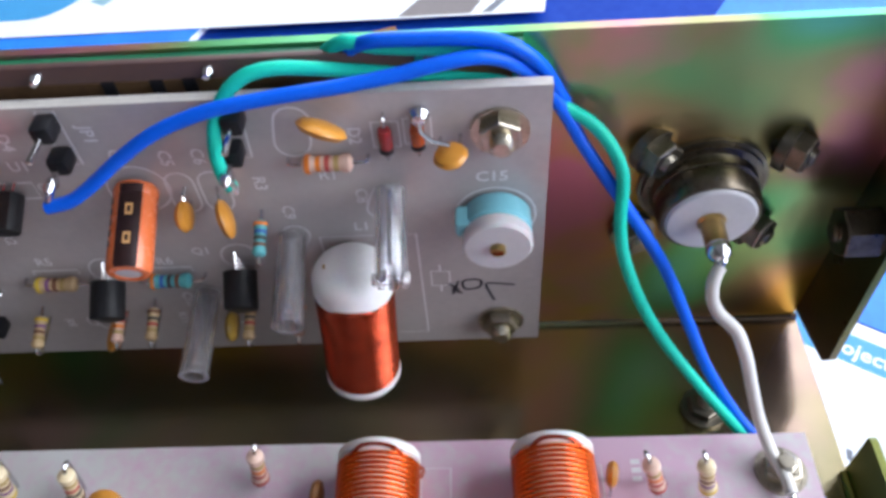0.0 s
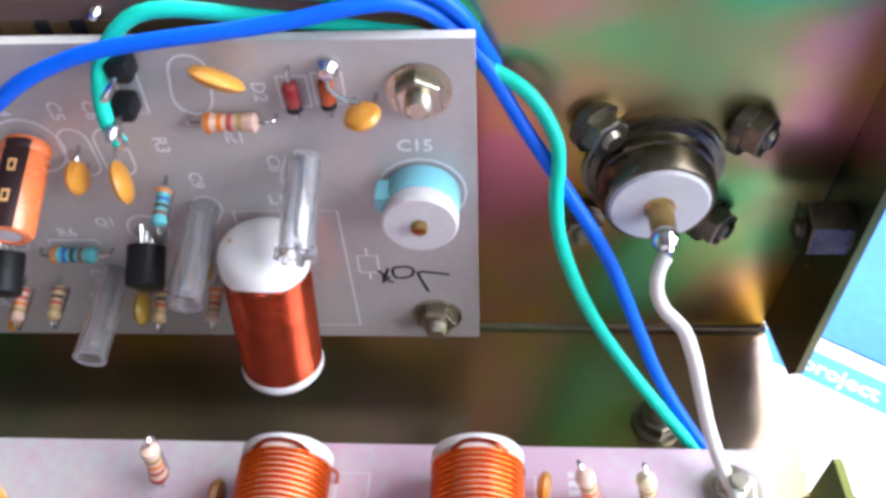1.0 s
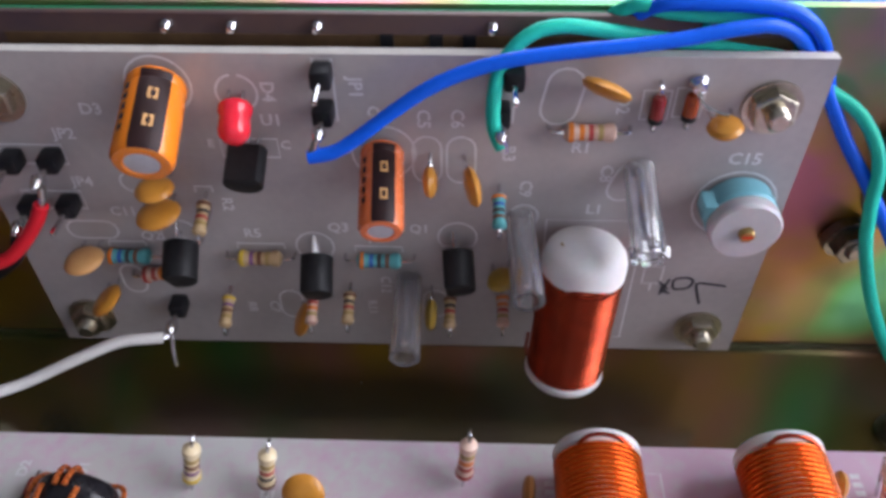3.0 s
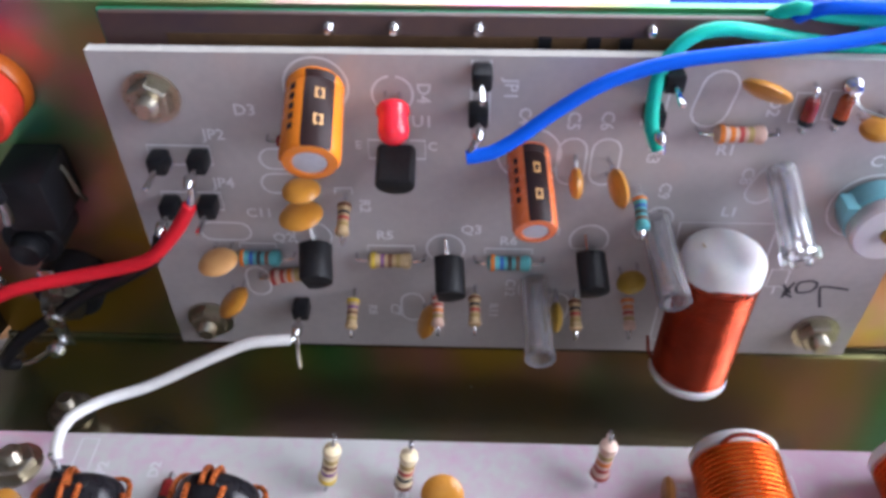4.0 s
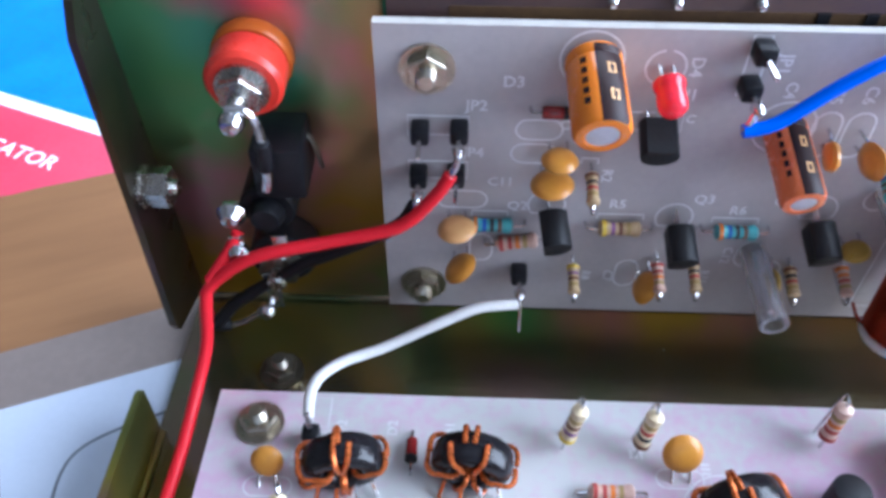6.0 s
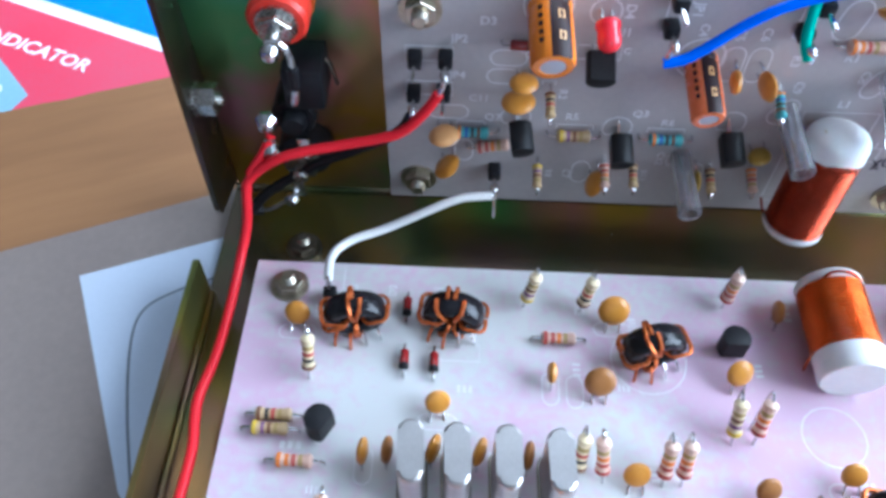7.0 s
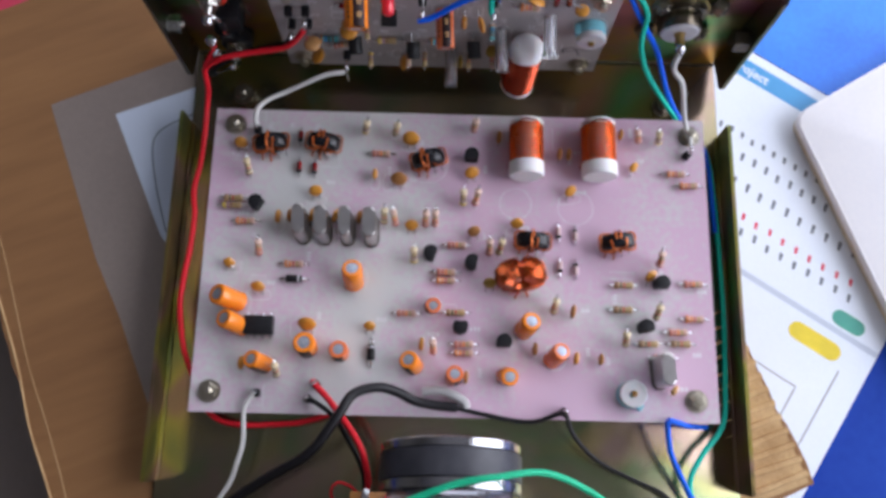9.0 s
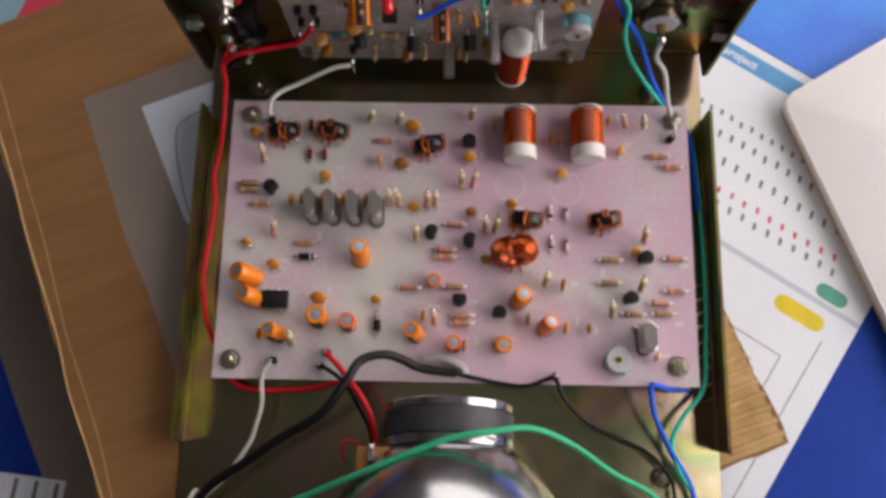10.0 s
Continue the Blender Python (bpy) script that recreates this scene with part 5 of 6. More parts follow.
for kind, x, y, t in (("t", -65.9, -24.4, 0), ("u", -25.8, -8.6, 0), ("t", -15.1, -9.2, 0), ("p", 12.5, -7.0, 0), ("p", 70.4, -9.4, 20), ("u", 77.6, -9.8, 0), ("p", -60.1, -53.0, 0), ("p", -14.4, -41.4, 0),
                      ("p", -3.8, -41.6, 0), ("p", -0.6, -41.4, 0), ("u", 9.0, -33.6, 0), ("p", 13.5, -33.4, 0), ("u", -7.4, -54.4, 0), ("p", 18.2, -51.0, 0), ("t", 21.8, -50.8, 0), ("t", -51.3, -94.0, 0),
                      ("p", -0.1, -85.2, 0), ("p", 76.4, -53.8, 0), ("t", 74.7, -72.0, 0), ("t", 63.8, -81.2, 0), ("t", 40.2, -70.8, 0), ("t", -18.0, -41.0, 0)):
    tip = {-25.8: 11, -15.1: 9, 12.5: 5, 70.4: -16, 77.6: -12}.get(x, lean.uniform(-9, 9))
    back = -6 if y > -12 else -24
    stand_resistor("large", kind, on_big(x - 0.08 * tip, y - (0 if y > -12 else 1.6), t, back, tip))
for kind, x, y, t in (("t", -71.0, -33.8, 0), ("u", -71.3, -36.4, 0), ("q", -66.2, -42.0, 0), ("p", -20.3, -16.1, 0), ("q", -48.5, -56.8, 0), ("p", 7.0, -48.8, 0), ("p", 3.5, -58.4, 0), ("q", 3.5, -61.3, 0),
                      ("p", -9.5, -72.9, 0), ("t", 7.1, -72.3, 0), ("p", 10.0, -82.9, 0), ("q", 10.0, -85.8, 0), ("t", 64.3, -61.4, 0), ("p", 88.0, -60.5, 0), ("t", 63.8, -69.9, 0), ("q", 87.8, -72.6, 0),
                      ("p", 82.0, -77.2, 0), ("t", 72.0, -81.3, 0), ("t", 82.9, -81.0, 0), ("q", 83.9, -21.0, 0), ("q", 88.3, -25.2, 0), ("q", 76.8, -86.0, 0)):
    lay_resistor("large", kind, on_big(x, y, t))
put("pdiode", power_diode, on_big(-48.1, -62.0))
put("pdiode", None, on_big(-20.8, -86.4, 90))
for x, y, t in ((-49.1, -10.3, 0), (-48.9, -21.8, 0), (-43.4, -22.1, 0)):
    put("gd_big", glass_diode(True, GLASS_RED, "small red glass diode on the large board"), on_big(x, y, t))
for x, y, t in ((48.1, -44.1, 180), (42.7, -55.5, 0), (48.1, -56.2, 180), (42.3, -43.4, 0)):
    put("gd_pale", glass_diode(True, GLASS_PALE, "small pale pink glass diode on the large board"), on_big(x, y, t))
put("chip", chip, on_big(-58.3, -78.4, 0))
put("trim_big", trimmer(0.95), on_big(65.4, -98.2, 140))
for x, y in ((-64.2, -8.6), (-57.8, -100.4)):
    put("hdrb", pin_header(1, False, "black pin header on the large board"), on_big(x, y))
for x, y in ((-40.6, -102.0), (-38.5, -97.2), (43.2, -104.4), (88.2, -14.0)):
    put("hdrb2", pin_header(1, True, "black pin header with a soldered wire on the large board"), on_big(x, y, 45))
for x, y, l, w, a in ((-69.6, -16.2, 7, 3, 0), (-42.3, -33.4, 7, 3, 0), (-9.8, -13.0, 7, 3, 0), (-22, -26, 6.4, 3, 90), (-17.6, -26.4, 6.4, 3, 90), (-54.5, -42, 6.4, 3, 90), (-70.2, -58.6, 7.5, 3, 0),
                      (-59.7, -67.6, 8, 3.4, 0), (27.7, -43.0, 7, 3, 0), (46.4, -31.0, 8, 3, 10), (-46.8, -79, 6.4, 3, 90)):
    big_outline(stadium(x, y, l, w, a))
for x, y, r in ((27.5, -33.0, 5.6), (48.5, -34.0, 6.2), (-27.4, -60.6, 4.3), (-66.5, -70.5, 4.4), (-3.5, -19.2, 7), (-0.7, -70, 3.4), (40.6, -86.8, 4)):
    big_outline(arc(x, y, r))
for x, y, w, h in ((-63.4, -3.6, 2.6, 5.2), (-39.5, -19.4, 9, 3.4), (-60.5, -62.2, 5, 2.6), (38.5, -8.5, 4.5, 8), (62, -8.5, 3, 8), (5, -70.5, 5, 2.4), (-57.8, -101, 4, 7), (64, -57.8, 8, 2.4)):
    big_outline([(x - w / 2, y - h / 2), (x + w / 2, y - h / 2), (x + w / 2, y + h / 2), (x - w / 2, y + h / 2)])
for word, x, y, turn in (("JP2", -60.0, -6.2, 90), ("D2", -52.2, -6.0, 90), ("D1", -43.4, -6.0, 90)):
    lettering("silk_label", word, 2.2, SILK, big_print, x, y, 0.035, turn)
bars = random.Random(21)
for x, y, _ in [(m[2], m[3], 0) for m in BIG_DISCS + BIG_DISCS2] + [(-71, -40, 0), (-66, -46, 0), (-20, -12.6, 0), (-48, -53.4, 0), (64, -65, 0), (88, -64, 0), (88, -69, 0), (84, -17.6, 0), (10, -79.6, 0), (-66, -84, 0), (58, -66, 0), (84, -88, 0)]:
    px, py, w = x + bars.uniform(3, 5), y + bars.uniform(-1, 4.5), bars.uniform(1.6, 3.2)
    if BX0 + 3 < px < BX1 - 3:
        t = bars.choice((0, 90))
        bm = bmesh.new()
        for k in range(3):
            c = (k - 1) * w * 0.45
            a, b = (px + c, py) if t == 0 else (px, py + c), 0
            ribbon([(a[0], a[1] - 0.7), (a[0], a[1] + 0.7)] if t == 0 else [(a[0] - 0.7, a[1]), (a[0] + 0.7, a[1])], w * 0.28, 0.0, bm=bm)
        part("print_bar", bm, SILK, big_print)


# ---------------------------------------------------------------- the display module behind the upright board
module = thing("display_module", "green display module board fixed to the panel behind the upright board", "display")
part("board", block(-0.6, 26.4, 50, 106, 1.0, 37.2, 0.1), GREEN_BOARD, module, smooth=False)
# Module's back lies in shade; this added dark slab paints that in.
part("backing", block(-1.2, 25.4, 51, 103.6, 1.0, 35.6, 0.2), MAROON, module, "back of the module, painted dark for its shade")
part("amber_strip", block(3.0, 24.85, 63.4, 96, 0.15, 5.4), AMBER, module, "amber tape strip", smooth=False)
for x in (2, 8, 12, 38):
    part("rib", block(x, 24.7, 63.4, 1.6, 0.4, 5.5), BLACK, module)
for x in (-24.6, -16.6, -6.3, 14.7, 27, 40):
    part("solder_joint", lathe([(0, 1.5), (0.45, 1.4), (0.75, 0.9), (0.85, 0.3), (0.9, -0.1)], 12, at=(x, 25.0, 67.3), axis="y"), SOLDER, module)

module.matrix_basis = LEAN_BACK @ Matrix.Translation((0, 0, 1.6 * MM))

# ---------------------------------------------------------------- coaxial socket on the panel
socket = thing("coaxial_socket", "panel coaxial socket with white insulator and soldered brass pin", "connector")
part("body", lathe([(6.9, -1.8), (7.3, 0), (7.9, 0.02), (8.6, 0.1), (8.6, 1.4), (7.6, 1.6), (7.4, 2.2), (7.4, 3.0), (7.0, 3.2), (7.0, 3.8), (7.4, 4.0), (7.2, 6.2), (6.8, 6.9), (6.3, 6.9)], 36), DARK_STEEL, socket)
part("insulator", lathe([(0, 7.4), (1.9, 7.4), (6.0, 7.4), (6.35, 7.0), (6.35, 3), (0, 3)], 36), PTFE, socket)
part("pin", lathe([(0, 7.0), (2.0, 7.0), (2.0, 7.6), (1.65, 7.8), (1.6, 12.0), (1.2, 12.2), (0, 12.2)], 18), BRASS, socket)
part("solder", lathe([(0, 10.8), (1.4, 11.0), (1.75, 12.0), (1.55, 13.2), (0.9, 14.0), (0, 14.2)], 16), SOLDER, socket)
part("washer", lathe([(8.0, 0.05), (9.2, 0.05), (9.2, 0.7), (8.0, 0.7)], 36), OLD_STEEL, socket)
socket.matrix_basis = LEAN_BACK @ pose(78.6 * MM, PANEL_Y * MM, 42.4 * MM, 90, 0, 0)

# ---------------------------------------------------------------- supply terminals on the panel
terminal = thing("red_terminal", "red binding post with steel nut and soldered tip on the panel", "terminal")
part("washer", lathe([(2, 0), (5.4, 0), (5.6, 0.4), (5.6, 2.2), (5.3, 2.6), (2, 2.6)], 30), RED_WASHER, terminal, "amber insulating washer")
part("collar", lathe([(2, 2.6), (4.8, 2.6), (5.3, 3.1), (5.3, 7.2), (4.7, 7.9), (2, 7.9)], 30), RED_CAP, terminal)
part("washer", lathe([(1.6, 7.9), (3.7, 7.9), (3.7, 8.5), (1.6, 8.5)], 24), STEEL, terminal)
part("nut", prism(hex_outline(5.4, 20), 8.5, 10.6, bevel=0.3), STEEL, terminal, sharp=20)
part("stud", lathe([(0, 7), (1.25, 7), (1.25, 16.0), (1.0, 16.4), (0, 16.4)], 18), STEEL, terminal)
part("solder", lathe([(1.2, 13.4), (1.6, 13.8), (1.75, 14.6), (1.6, 15.6), (1.1, 16.4), (0, 16.8)], 14), SOLDER, terminal)
terminal.matrix_basis = LEAN_BACK @ pose(-71.7 * MM, PANEL_Y * MM, 58.6 * MM, 90, 0, 0)
part("lug_wire", rod([(-0.6, 1.5, 14.4), (1.2, 1.6, 14.4), (2.5, 0.4, 14.4), (2.9, -2.0, 14.0), (2.7, -5.0, 13.4)], 0.6, 8), TIN, terminal)
part("lug_sleeve", rod([(2.7, -4.6, 13.5), (2.5, -7.5, 13.0), (2.2, -10.0, 12.6)], 1.05, 10), BLACK, terminal)
part("lug_end", rod([(2.2, -9.8, 12.6), (2.0, -12.6, 12.2), (1.4, -14.6, 12.0)], 0.75, 8), SOLDER, terminal)
supply = thing("supply_socket", "black plastic supply socket with soldered tags on the panel", "connector")
part("body", block(3.4, -0.8, 4.6, 7.4, 9.4, 9.2, 0.6), BLACK, supply)
part("barrel", lathe([(0, 0), (4.2, 0), (4.4, 0.4), (4.4, 7.0), (4.0, 7.5), (0, 7.5)], 26, at=(0.2, -9.6, 0)), BLACK, supply)
part("cap", lathe([(0, 7.5), (2.6, 7.5), (2.8, 8.1), (2.2, 10.0), (0, 10.2)], 20, at=(0.2, -9.6, 0)), BLACK, supply)
part("tag", block(-3.4, -5.6, 12.0, 2.4, 4.4, 0.6, 0.15), TIN, supply)
part("solder", lathe([(0, 11.4), (1.8, 11.6), (2.2, 12.8), (1.2, 14.4), (0, 14.8)], 12, at=(-3.4, -5.2, 0)), SOLDER, supply)
part("tag", block(-3.6, -12.0, 13.2, 2.2, 5.2, 0.6, 0.15), TIN, supply)
part("solder", lathe([(0, 12.6), (1.6, 12.8), (1.9, 14), (1.0, 15.2), (0, 15.4)], 12, at=(-3.8, -12.4, 0)), SOLDER, supply)
part("tag", block(1.6, -16.0, 9.4, 2.4, 5.6, 0.6, 0.15), TIN, supply)
part("side_clip", rod([(7.0, 2, 3), (7.9, 0.6, 3.4), (8.6, -2, 4), (8.6, -4.4, 3)], 0.4, 6), OLD_STEEL, supply)
supply.matrix_basis = LEAN_BACK @ pose(-72.6 * MM, PANEL_Y * MM, 44.6 * MM, 90, 0, 0)
second = thing("black_terminal", "black binding post with nut and soldered tag low on the panel", "terminal")
part("collar", lathe([(1, 0), (5.4, 0), (5.6, 0.5), (5.6, 5.4), (5.0, 6), (1, 6)], 28), BLACK, second)
part("nut", prism(hex_outline(6.6, 10), 6.0, 8.4, bevel=0.4), OLD_STEEL, second)
part("stud", lathe([(0, 6), (1.6, 6), (1.6, 11), (1.2, 11.4), (0, 11.4)], 14), STEEL, second)
part("tag", block(-1.5, -4.5, 8.8, 2.6, 9.0, 0.6, 0.15), TIN, second)
part("solder", lathe([(0, 8.6), (1.4, 8.8), (1.7, 10), (1.0, 11), (0, 11.2)], 12, at=(-3.4, -9.2, 0)), SOLDER, second)
second.matrix_basis = LEAN_BACK @ pose(-72.6 * MM, PANEL_Y * MM, 21.0 * MM, 90, 0, 0)

# ---------------------------------------------------------------- loudspeaker at the front
speaker = thing("loudspeaker", "small round loudspeaker seen from behind, plated frame and dark magnet", "loudspeaker")
SR = 21.3
part("back_plate", lathe([(0, 0), (SR - 0.6, 0), (SR, 0.5), (SR, 2.6), (SR - 0.5, 3.0)], 48), CHROME, speaker)
part("magnet", lathe([(SR - 0.5, 3.0), (SR + 0.1, 3.3), (SR + 0.1, 10.7), (SR - 0.5, 11.0)], 48), MAGNET, speaker, "dark ferrite magnet ring")
part("front_plate", lathe([(SR - 0.5, 11.0), (SR, 11.3), (SR, 14.0), (SR - 1, 14.4)], 48), CHROME, speaker)
part("frame", lathe([(SR - 1, 14.4), (22, 15.0), (26, 18), (34, 28), (39, 38), (40, 44), (44, 45), (44, 47), (39, 47), (30, 34), (10, 22), (0, 20)], 56), CHROME, speaker, "plated steel frame")
tagboard = part("tag_board", block(-22, 12, 19, 13, 1.2, 8, 0.2), CERAMIC_DARK, speaker, "brown tag strip")
part("tag", block(-24, 13.4, 17, 2, 2.4, 5, 0.2), SOLDER, tagboard)
speaker.matrix_basis = pose(6.1 * MM, -116.0 * MM, 29.6 * MM, 81, 0, 0)
for x in (-34, 46):
    tagged(part("speaker_bracket", block(x, -160.0, 10.0, 8, 3, 13.2, 0.3), ZINC_FLANGE), "bent steel bracket holding the loudspeaker", "bracket", "speaker brackets")


# ---------------------------------------------------------------- wires
def wire(colour, r, points, label, bare=(), seg=10):
    """An insulated wire; bare: tinned ends as (points) lists."""
    ob = thing("wire", label, "wire", "hook-up wires")
    part("insulation", rod(points, r, seg), WIRE[colour], ob)
    for b in bare:
        part("bare_end", rod(b, r * 0.55, 8), SOLDER, ob)
    return ob


wire("blue", 0.92, [(-7.4, 11.6, 56.4), (-4.4, 11.8, 57.0), (-1.5, 12.4, 58.6), (2.9, 13.4, 61.8), (7.2, 14.2, 64.6), (11.2, 14.9, 66.3), (16.4, 15.5, 67.7), (22.9, 16.2, 68.4), (30.7, 17.0, 68.9), (37.2, 17.8, 69.5), (42.3, 18.6, 70.2), (47.0, 19.6, 70.2), (50.6, 20.8, 68.4), (53.5, 21.8, 65.2), (57.0, 22.0, 60.4),
      (60.9, 20, 54.0), (65.8, 17, 47.2), (72.2, 13.6, 37.2), (77.0, 10.6, 26.6), (81.2, 7.6, 17.6), (87, 3, 9.6), (92, -2, 7), (97.6, -12, 6.4), (99.6, -40, 5.6)],
     "blue insulated wire arching from the upright board down to the floor", [[(-7.2, 11.6, 56.4), (-6.6, 11.9, 57.8), (-6.0, 12.4, 59.2)]])
wire("teal", 0.9, [(16.2, 12.6, 57.4), (15.1, 13.6, 59.6), (15.0, 15.0, 62.9), (15.7, 17.0, 65.8), (17.7, 18.4, 68.2), (20.2, 19.2, 69.6), (23.5, 19.8, 69.8), (27.6, 20.4, 69.0), (32.3, 20.9, 68.0), (39.2, 21.4, 66.8), (45.6, 21.8, 65.9), (50.6, 22.0, 64.9), (56.8, 22.3, 60.4), (61.9, 20.6, 57.4),
      (65.2, 18, 52.2), (65.3, 15, 45.6), (66.4, 13, 39.4), (70.4, 10.5, 29.8), (76.4, 7.5, 20.6), (87, 1.6, 8.4), (92, -3, 5.6), (98.8, -14, 5.2), (101.0, -60, 5.0), (99.9, -92, 5.6), (97.8, -107, 7), (90, -117, 8), (85.4, -126, 8), (87.5, -136, 7.6), (93, -146, 6), (94, -165, 5)],
     "blue-green wire from the upright board round the large board", [[(16.2, 12.6, 57.5), (16.6, 12.4, 57.0), (16.2, 12.6, 59.2)]])
wire("teal", 0.9, [(29, 22.9, 69.6), (31.5, 21.8, 71.6), (35.2, 21.6, 70.8), (42.5, 21.6, 70.2), (49.8, 21.8, 70.0), (53.2, 22.4, 67.4), (55.6, 23.2, 64.4)], "blue-green wire running along behind the upright board")
wire("blue", 0.9, [(31, 22.9, 69.0), (34, 21.2, 71.8), (40, 20.8, 72.2), (47.2, 20.8, 71.8), (51, 21.0, 70.5), (54.5, 21.8, 66.8), (57.8, 23.0, 60.0)], "blue wire running along behind the upright board")
wire("white", 0.91, [(78.6, 10.6, 40.8), (77.7, 9.4, 39.6), (77.7, 8, 37.1), (79.0, 7, 34.6), (81.2, 5.2, 33.2), (82.8, 3.0, 29.8), (84.2, 1.4, 25.2), (86.0, -1, 19.6), (88.0, -4.4, 15.4), (89.4, -8, 14.4), (89.6, -10.6, 14.4)],
     "thick white wire from the coaxial socket to the large board", [[(78.8, 11.8, 42.0), (78.9, 11.0, 41.6), (78.6, 10.6, 40.8)], [(89.6, -10.6, 14.4), (89.4, -12.4, 14.8), (88.6, -13.6, 16.4)]])
tagged(part("loose_pin", rod([(-33.0, 12.0, 22.2), (-32.9, 10.6, 19.6), (-32.8, 9.8, 16.6)], 0.32, 6), TIN), "thin tinned pin hanging below a soldered header", "pin")
wire("white", 0.87, [(-33.6, 10.4, 22.6), (-36, 9.8, 23.0), (-40, 9, 23), (-45.9, 7, 21.4), (-54.3, 4, 18.8), (-60.2, 1, 19.0), (-63.4, -3, 20.0), (-64.2, -6, 19.2), (-64.2, -8.0, 17.6)],
     "white wire between the upright board and the large board", [[(-33.6, 10.4, 22.6), (-33.0, 11.2, 22.5), (-33.0, 13.2, 22.5)], [(-64.2, -8.0, 17.6), (-64.2, -8.6, 16.8), (-64.2, -8.6, 15.4)]])
wire("red", 1.0, [(-44.3, 12.6, 47.0), (-46.4, 12, 43.6), (-50.8, 11, 39), (-55.5, 10.8, 37.0), (-61.6, 10.6, 35.4), (-73.3, 9.6, 32.6), (-80.4, 8.6, 27.4), (-81.4, 7.2, 24.8), (-82.2, 4.4, 17.6), (-83.4, -1.4, 13), (-84.2, -10.4, 10), (-85.0, -20.4, 9),
      (-86.3, -29, 9), (-86.0, -34, 9), (-85.2, -39.6, 9), (-85.6, -50.9, 9), (-86.8, -62.6, 9), (-87.0, -72, 9), (-84.6, -86, 8), (-79.8, -97, 7), (-74.1, -107.2, 7), (-65, -110.7, 8), (-52, -110.4, 8), (-42.6, -109.3, 8.6), (-33, -106.0, 9.6), (-26, -101, 8.4)],
     "red insulated wire from the supply terminals along the chassis rail", [[(-44.3, 12.6, 47.0), (-43.6, 12.8, 48.6), (-43.3, 12.8, 50.6)]])
wire("red", 0.95, [(-80.6, 8.8, 28.0), (-77.4, 11.6, 32.0), (-76.0, 13.0, 34.4)], "short red wire at the supply socket tags")
wire("black", 1.1, [(-49.4, 12.4, 41.4), (-51.0, 12.6, 38.0), (-54.0, 13.4, 34.8), (-61, 15, 29.2), (-67, 16, 25.0), (-73, 16.4, 20.2), (-80, 15.6, 15.2), (-83.4, 14.4, 11.6), (-84.2, 14.6, 9.8), (-82.4, 15.4, 9.0)],
     "black insulated wire from the upright board to the low terminal", [[(-49.4, 12.4, 41.4), (-49.0, 12.6, 42.6), (-49.0, 13.0, 43.0)], [(-82.4, 15.4, 9.0), (-80, 16.2, 9.2), (-76.6, 17.0, 11.2)]])
wire("black", 1.6, [(-90, -168, 6.2), (-78.5, -147, 17), (-63.7, -136, 22), (-50.1, -127, 26), (-36.8, -118.9, 29.5), (-29, -108, 29), (-24.8, -101, 26.4), (-17.4, -98.4, 23.6), (-11, -99.6, 20), (-5.8, -102, 17.4), (1, -103.2, 15.6), (8, -103.8, 14.6)],
     "thick black screened cable arching over the large board")
wire("black", 0.8, [(8, -103.8, 14.6), (12.2, -104.8, 13.9), (26.2, -107.4, 13.6), (34, -107.6, 14.2), (41.2, -105.0, 15.4), (43.4, -105.0, 15.8), (46.3, -111.4, 13), (52, -117.6, 11.0), (58.6, -121.9, 9.4), (68, -126, 8), (76.8, -130.1, 7.4), (84.2, -137.7, 6.4), (86, -144.8, 6), (87, -166, 5)],
     "thin black wire from the cable to the chassis front")
wire("white", 0.83, [(-58.2, -100.8, 14.6), (-60.8, -104.4, 14.4), (-61.4, -108, 13.4), (-61.2, -116.1, 12), (-62.6, -123, 12), (-64.8, -130, 12), (-72, -141.2, 13), (-80, -150, 14), (-88, -168, 8)],
     "white wire from the large board to the chassis front", [[(-58.2, -100.8, 14.6), (-57.8, -100.4, 16.0)]])
wire("red", 1.05, [(-39.2, -96.6, 16.0), (-37.4, -98.4, 17.6), (-33.5, -102.1, 19), (-27, -109.9, 20), (-23.6, -114.6, 20), (-21.2, -119.6, 19.4), (-19.6, -126, 18), (-19.6, -130.4, 16.8), (-20.4, -133.8, 14)], "red wire from the large board to the loudspeaker tags", [[(-39.2, -96.6, 16), (-38.5, -97.2, 17.4)]])
wire("red", 0.45, [(-21.0, -134.0, 17), (-23.6, -129.4, 22), (-28.4, -127.6, 24), (-30.4, -130.4, 23), (-29.4, -134.6, 20)], "thin red loop of wire at the loudspeaker tags")
wire("black", 0.85, [(-40.8, -102.4, 16.6), (-37.8, -103.2, 17.2), (-31.2, -108.0, 17.2), (-25.4, -116.5, 17.4), (-21.6, -124, 16), (-20.6, -130, 15)], "black wire twisted beside the red one", [[(-40.8, -102.4, 16.6), (-40.6, -102.0, 17.4)]])
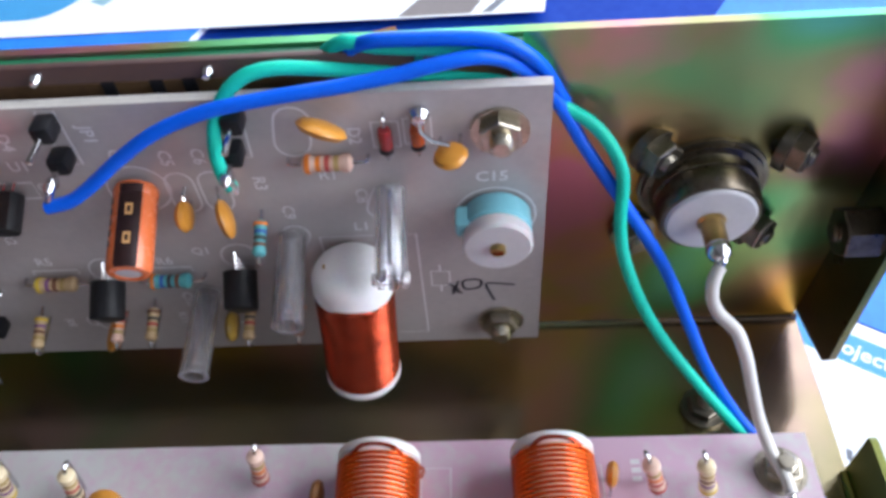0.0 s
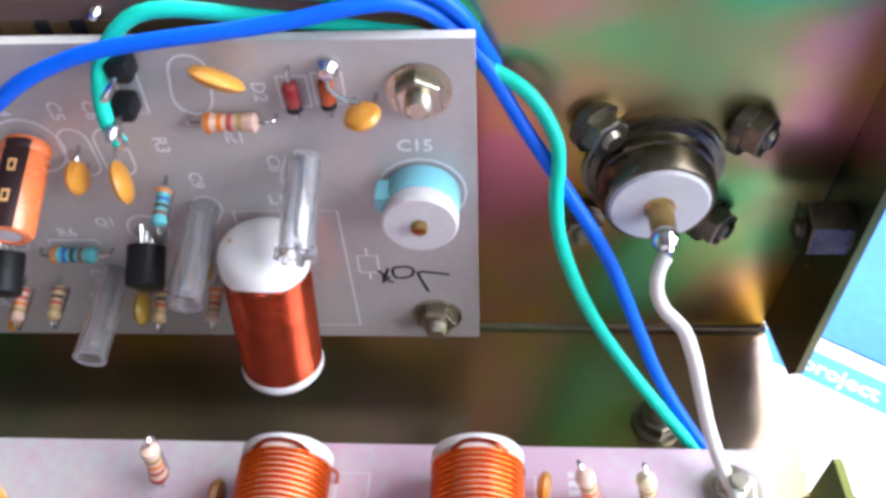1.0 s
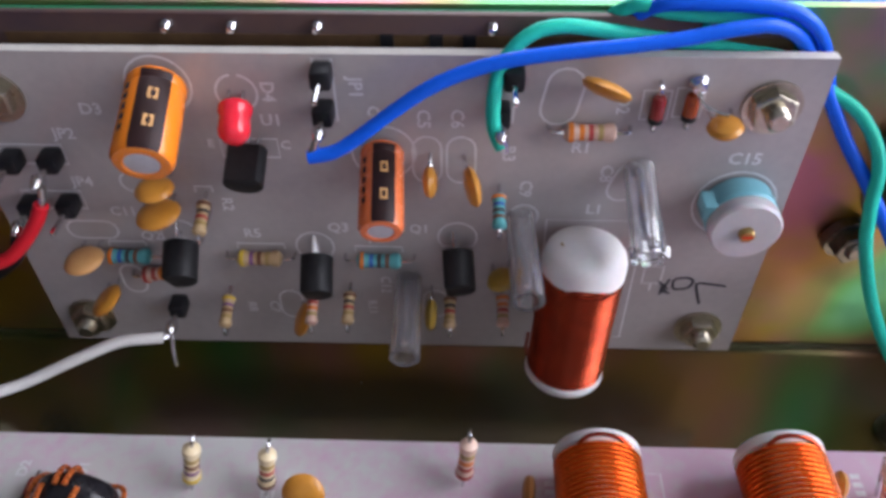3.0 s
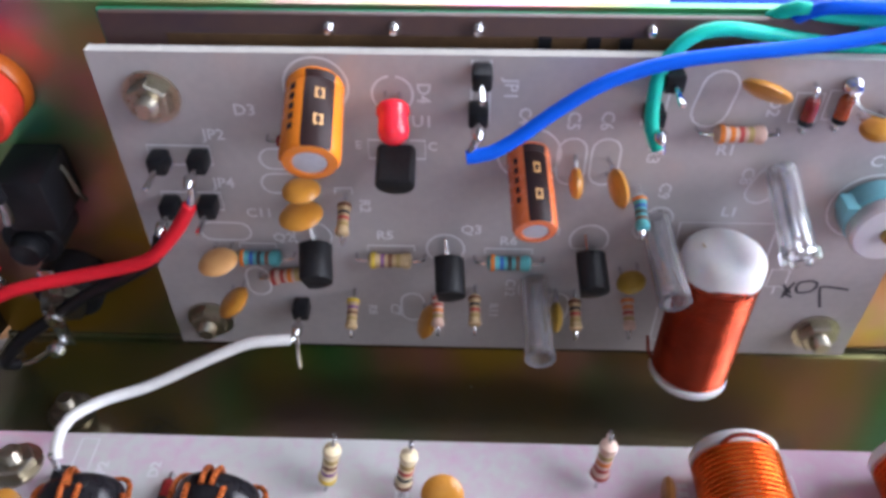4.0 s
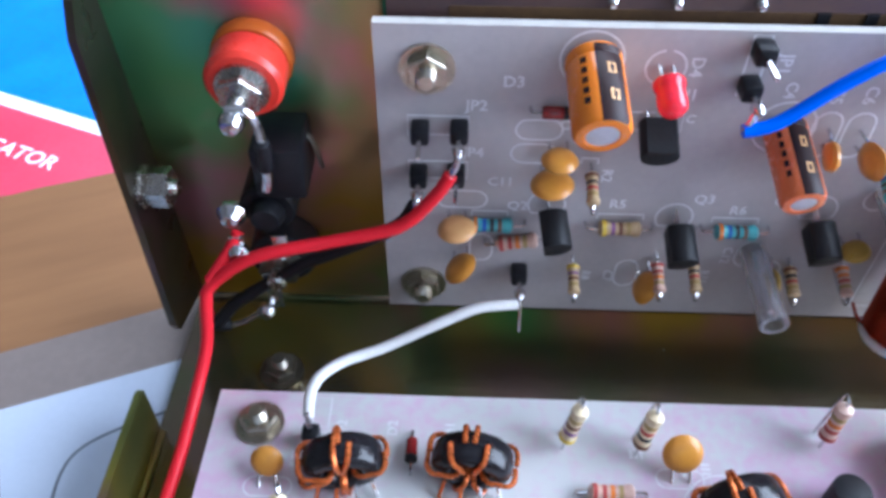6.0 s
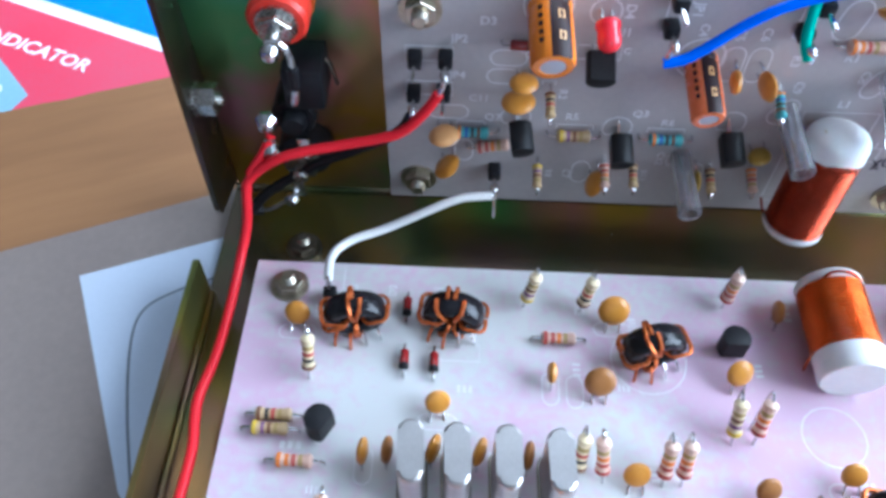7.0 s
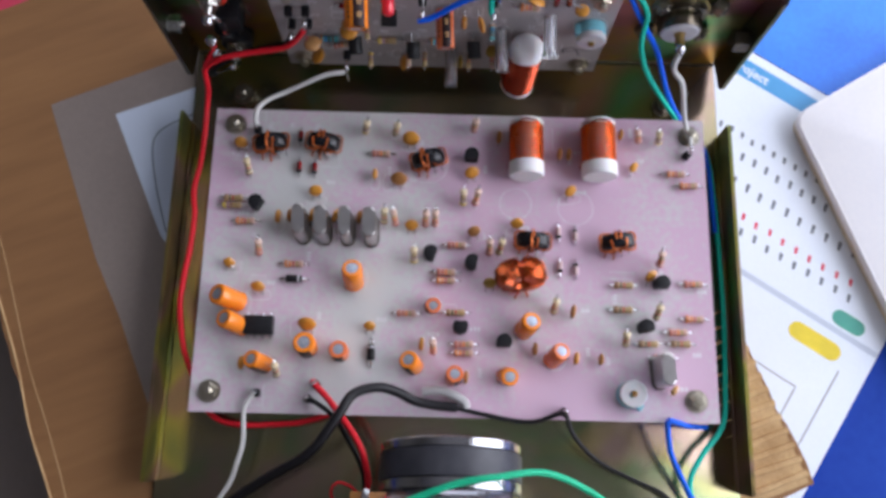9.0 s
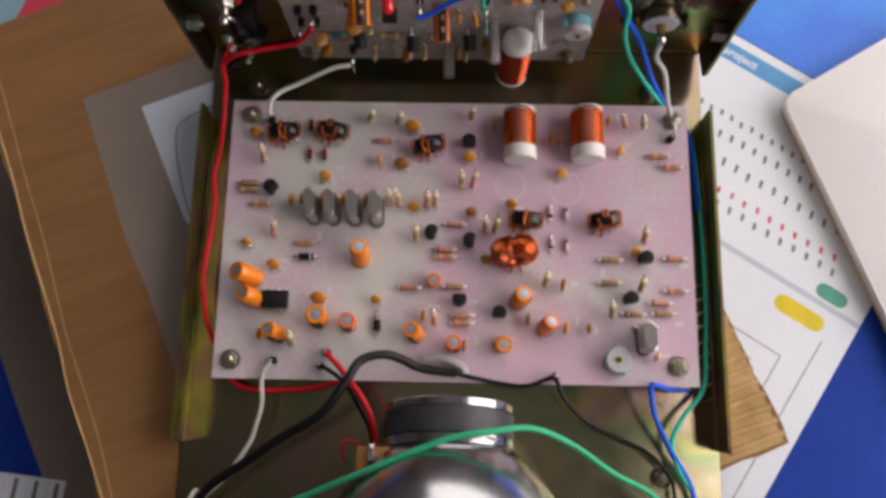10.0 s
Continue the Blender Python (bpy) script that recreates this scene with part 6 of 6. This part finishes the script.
wire("green", 0.95, [(-66, -166, 22), (-46, -148.5, 42), (-34.8, -142.8, 48), (-17.4, -135.3, 53.6), (-0.6, -128.2, 56.6), (9, -125, 57.2), (17.7, -123.6, 57), (31.4, -122.3, 52.4), (44.7, -127, 44), (58.6, -135.6, 36), (75.6, -144.5, 24), (88, -160, 12)],
     "green wire arching over the loudspeaker magnet")
wire("blue", 0.95, [(77.4, -106.2, 14.4), (77.2, -108.2, 13.4), (78.0, -112.6, 11.6), (79.2, -117.8, 10.4), (84.6, -129, 8.4), (92.2, -143, 6.6), (95, -166, 5)], "blue wire from the large board to the chassis front")
wire("blue", 0.95, [(77.4, -106.2, 14.4), (80.4, -106.8, 13.4), (85.0, -107.8, 10.4), (92, -108, 7.4)], "short blue wire at the edge of the large board")
sleeve = thing("cable_sleeve", "pale grey sleeve round the joint of the screened cable", "cable sleeve")
part("tube", rod([(-3.0, -99.0, 14.2), (1.5, -98.4, 15.0), (6.0, -99.4, 15.0), (10.4, -101.6, 14.2), (11.2, -103.6, 13.4)], 1.5, 10), WIRE["grey"], sleeve)
part("braid", rod([(-7, -102.4, 16.6), (-1, -103.8, 14.6), (5, -104.4, 14), (10, -103.6, 13.6)], 0.7, 8), WIRE["white"], sleeve)

# ---------------------------------------------------------------- loose ends at the front
binding = thing("cable_binding", "white wire wound three times round the front cables", "wire")
for k in range(3):
    ring = [(-82.5 - k * 1.7 + 2.9 * math.cos(radians(a)) * 0.35, -148.5 - k * 2.4 + 2.9 * math.cos(radians(a)), 13.8 - k * 0.6 + 2.9 * math.sin(radians(a))) for a in range(0, 361, 30)]
    part("turn", rod(ring, 0.7, 8), WIRE["white"], binding)
mat = thing("ribbed_mat", "pale grey ribbed mat lying on the blue desk", "mat")
part("base", prism([(-215, -143), (-160, -149), (-166, -215), (-221, -209)][::-1], DESK_Z, DESK_Z + 0.8), PAPER, mat, smooth=False)
for k in range(12):
    x = -213 + k * 4.5
    part("rib", rod([(x, -144.4 - (x + 215) * 0.109, DESK_Z + 0.9), (x - 6, -208.5 - (x + 215) * 0.109, DESK_Z + 0.9)], 0.9, 6, ease=False), PAPER_GREY if k % 2 else PAPER, mat)
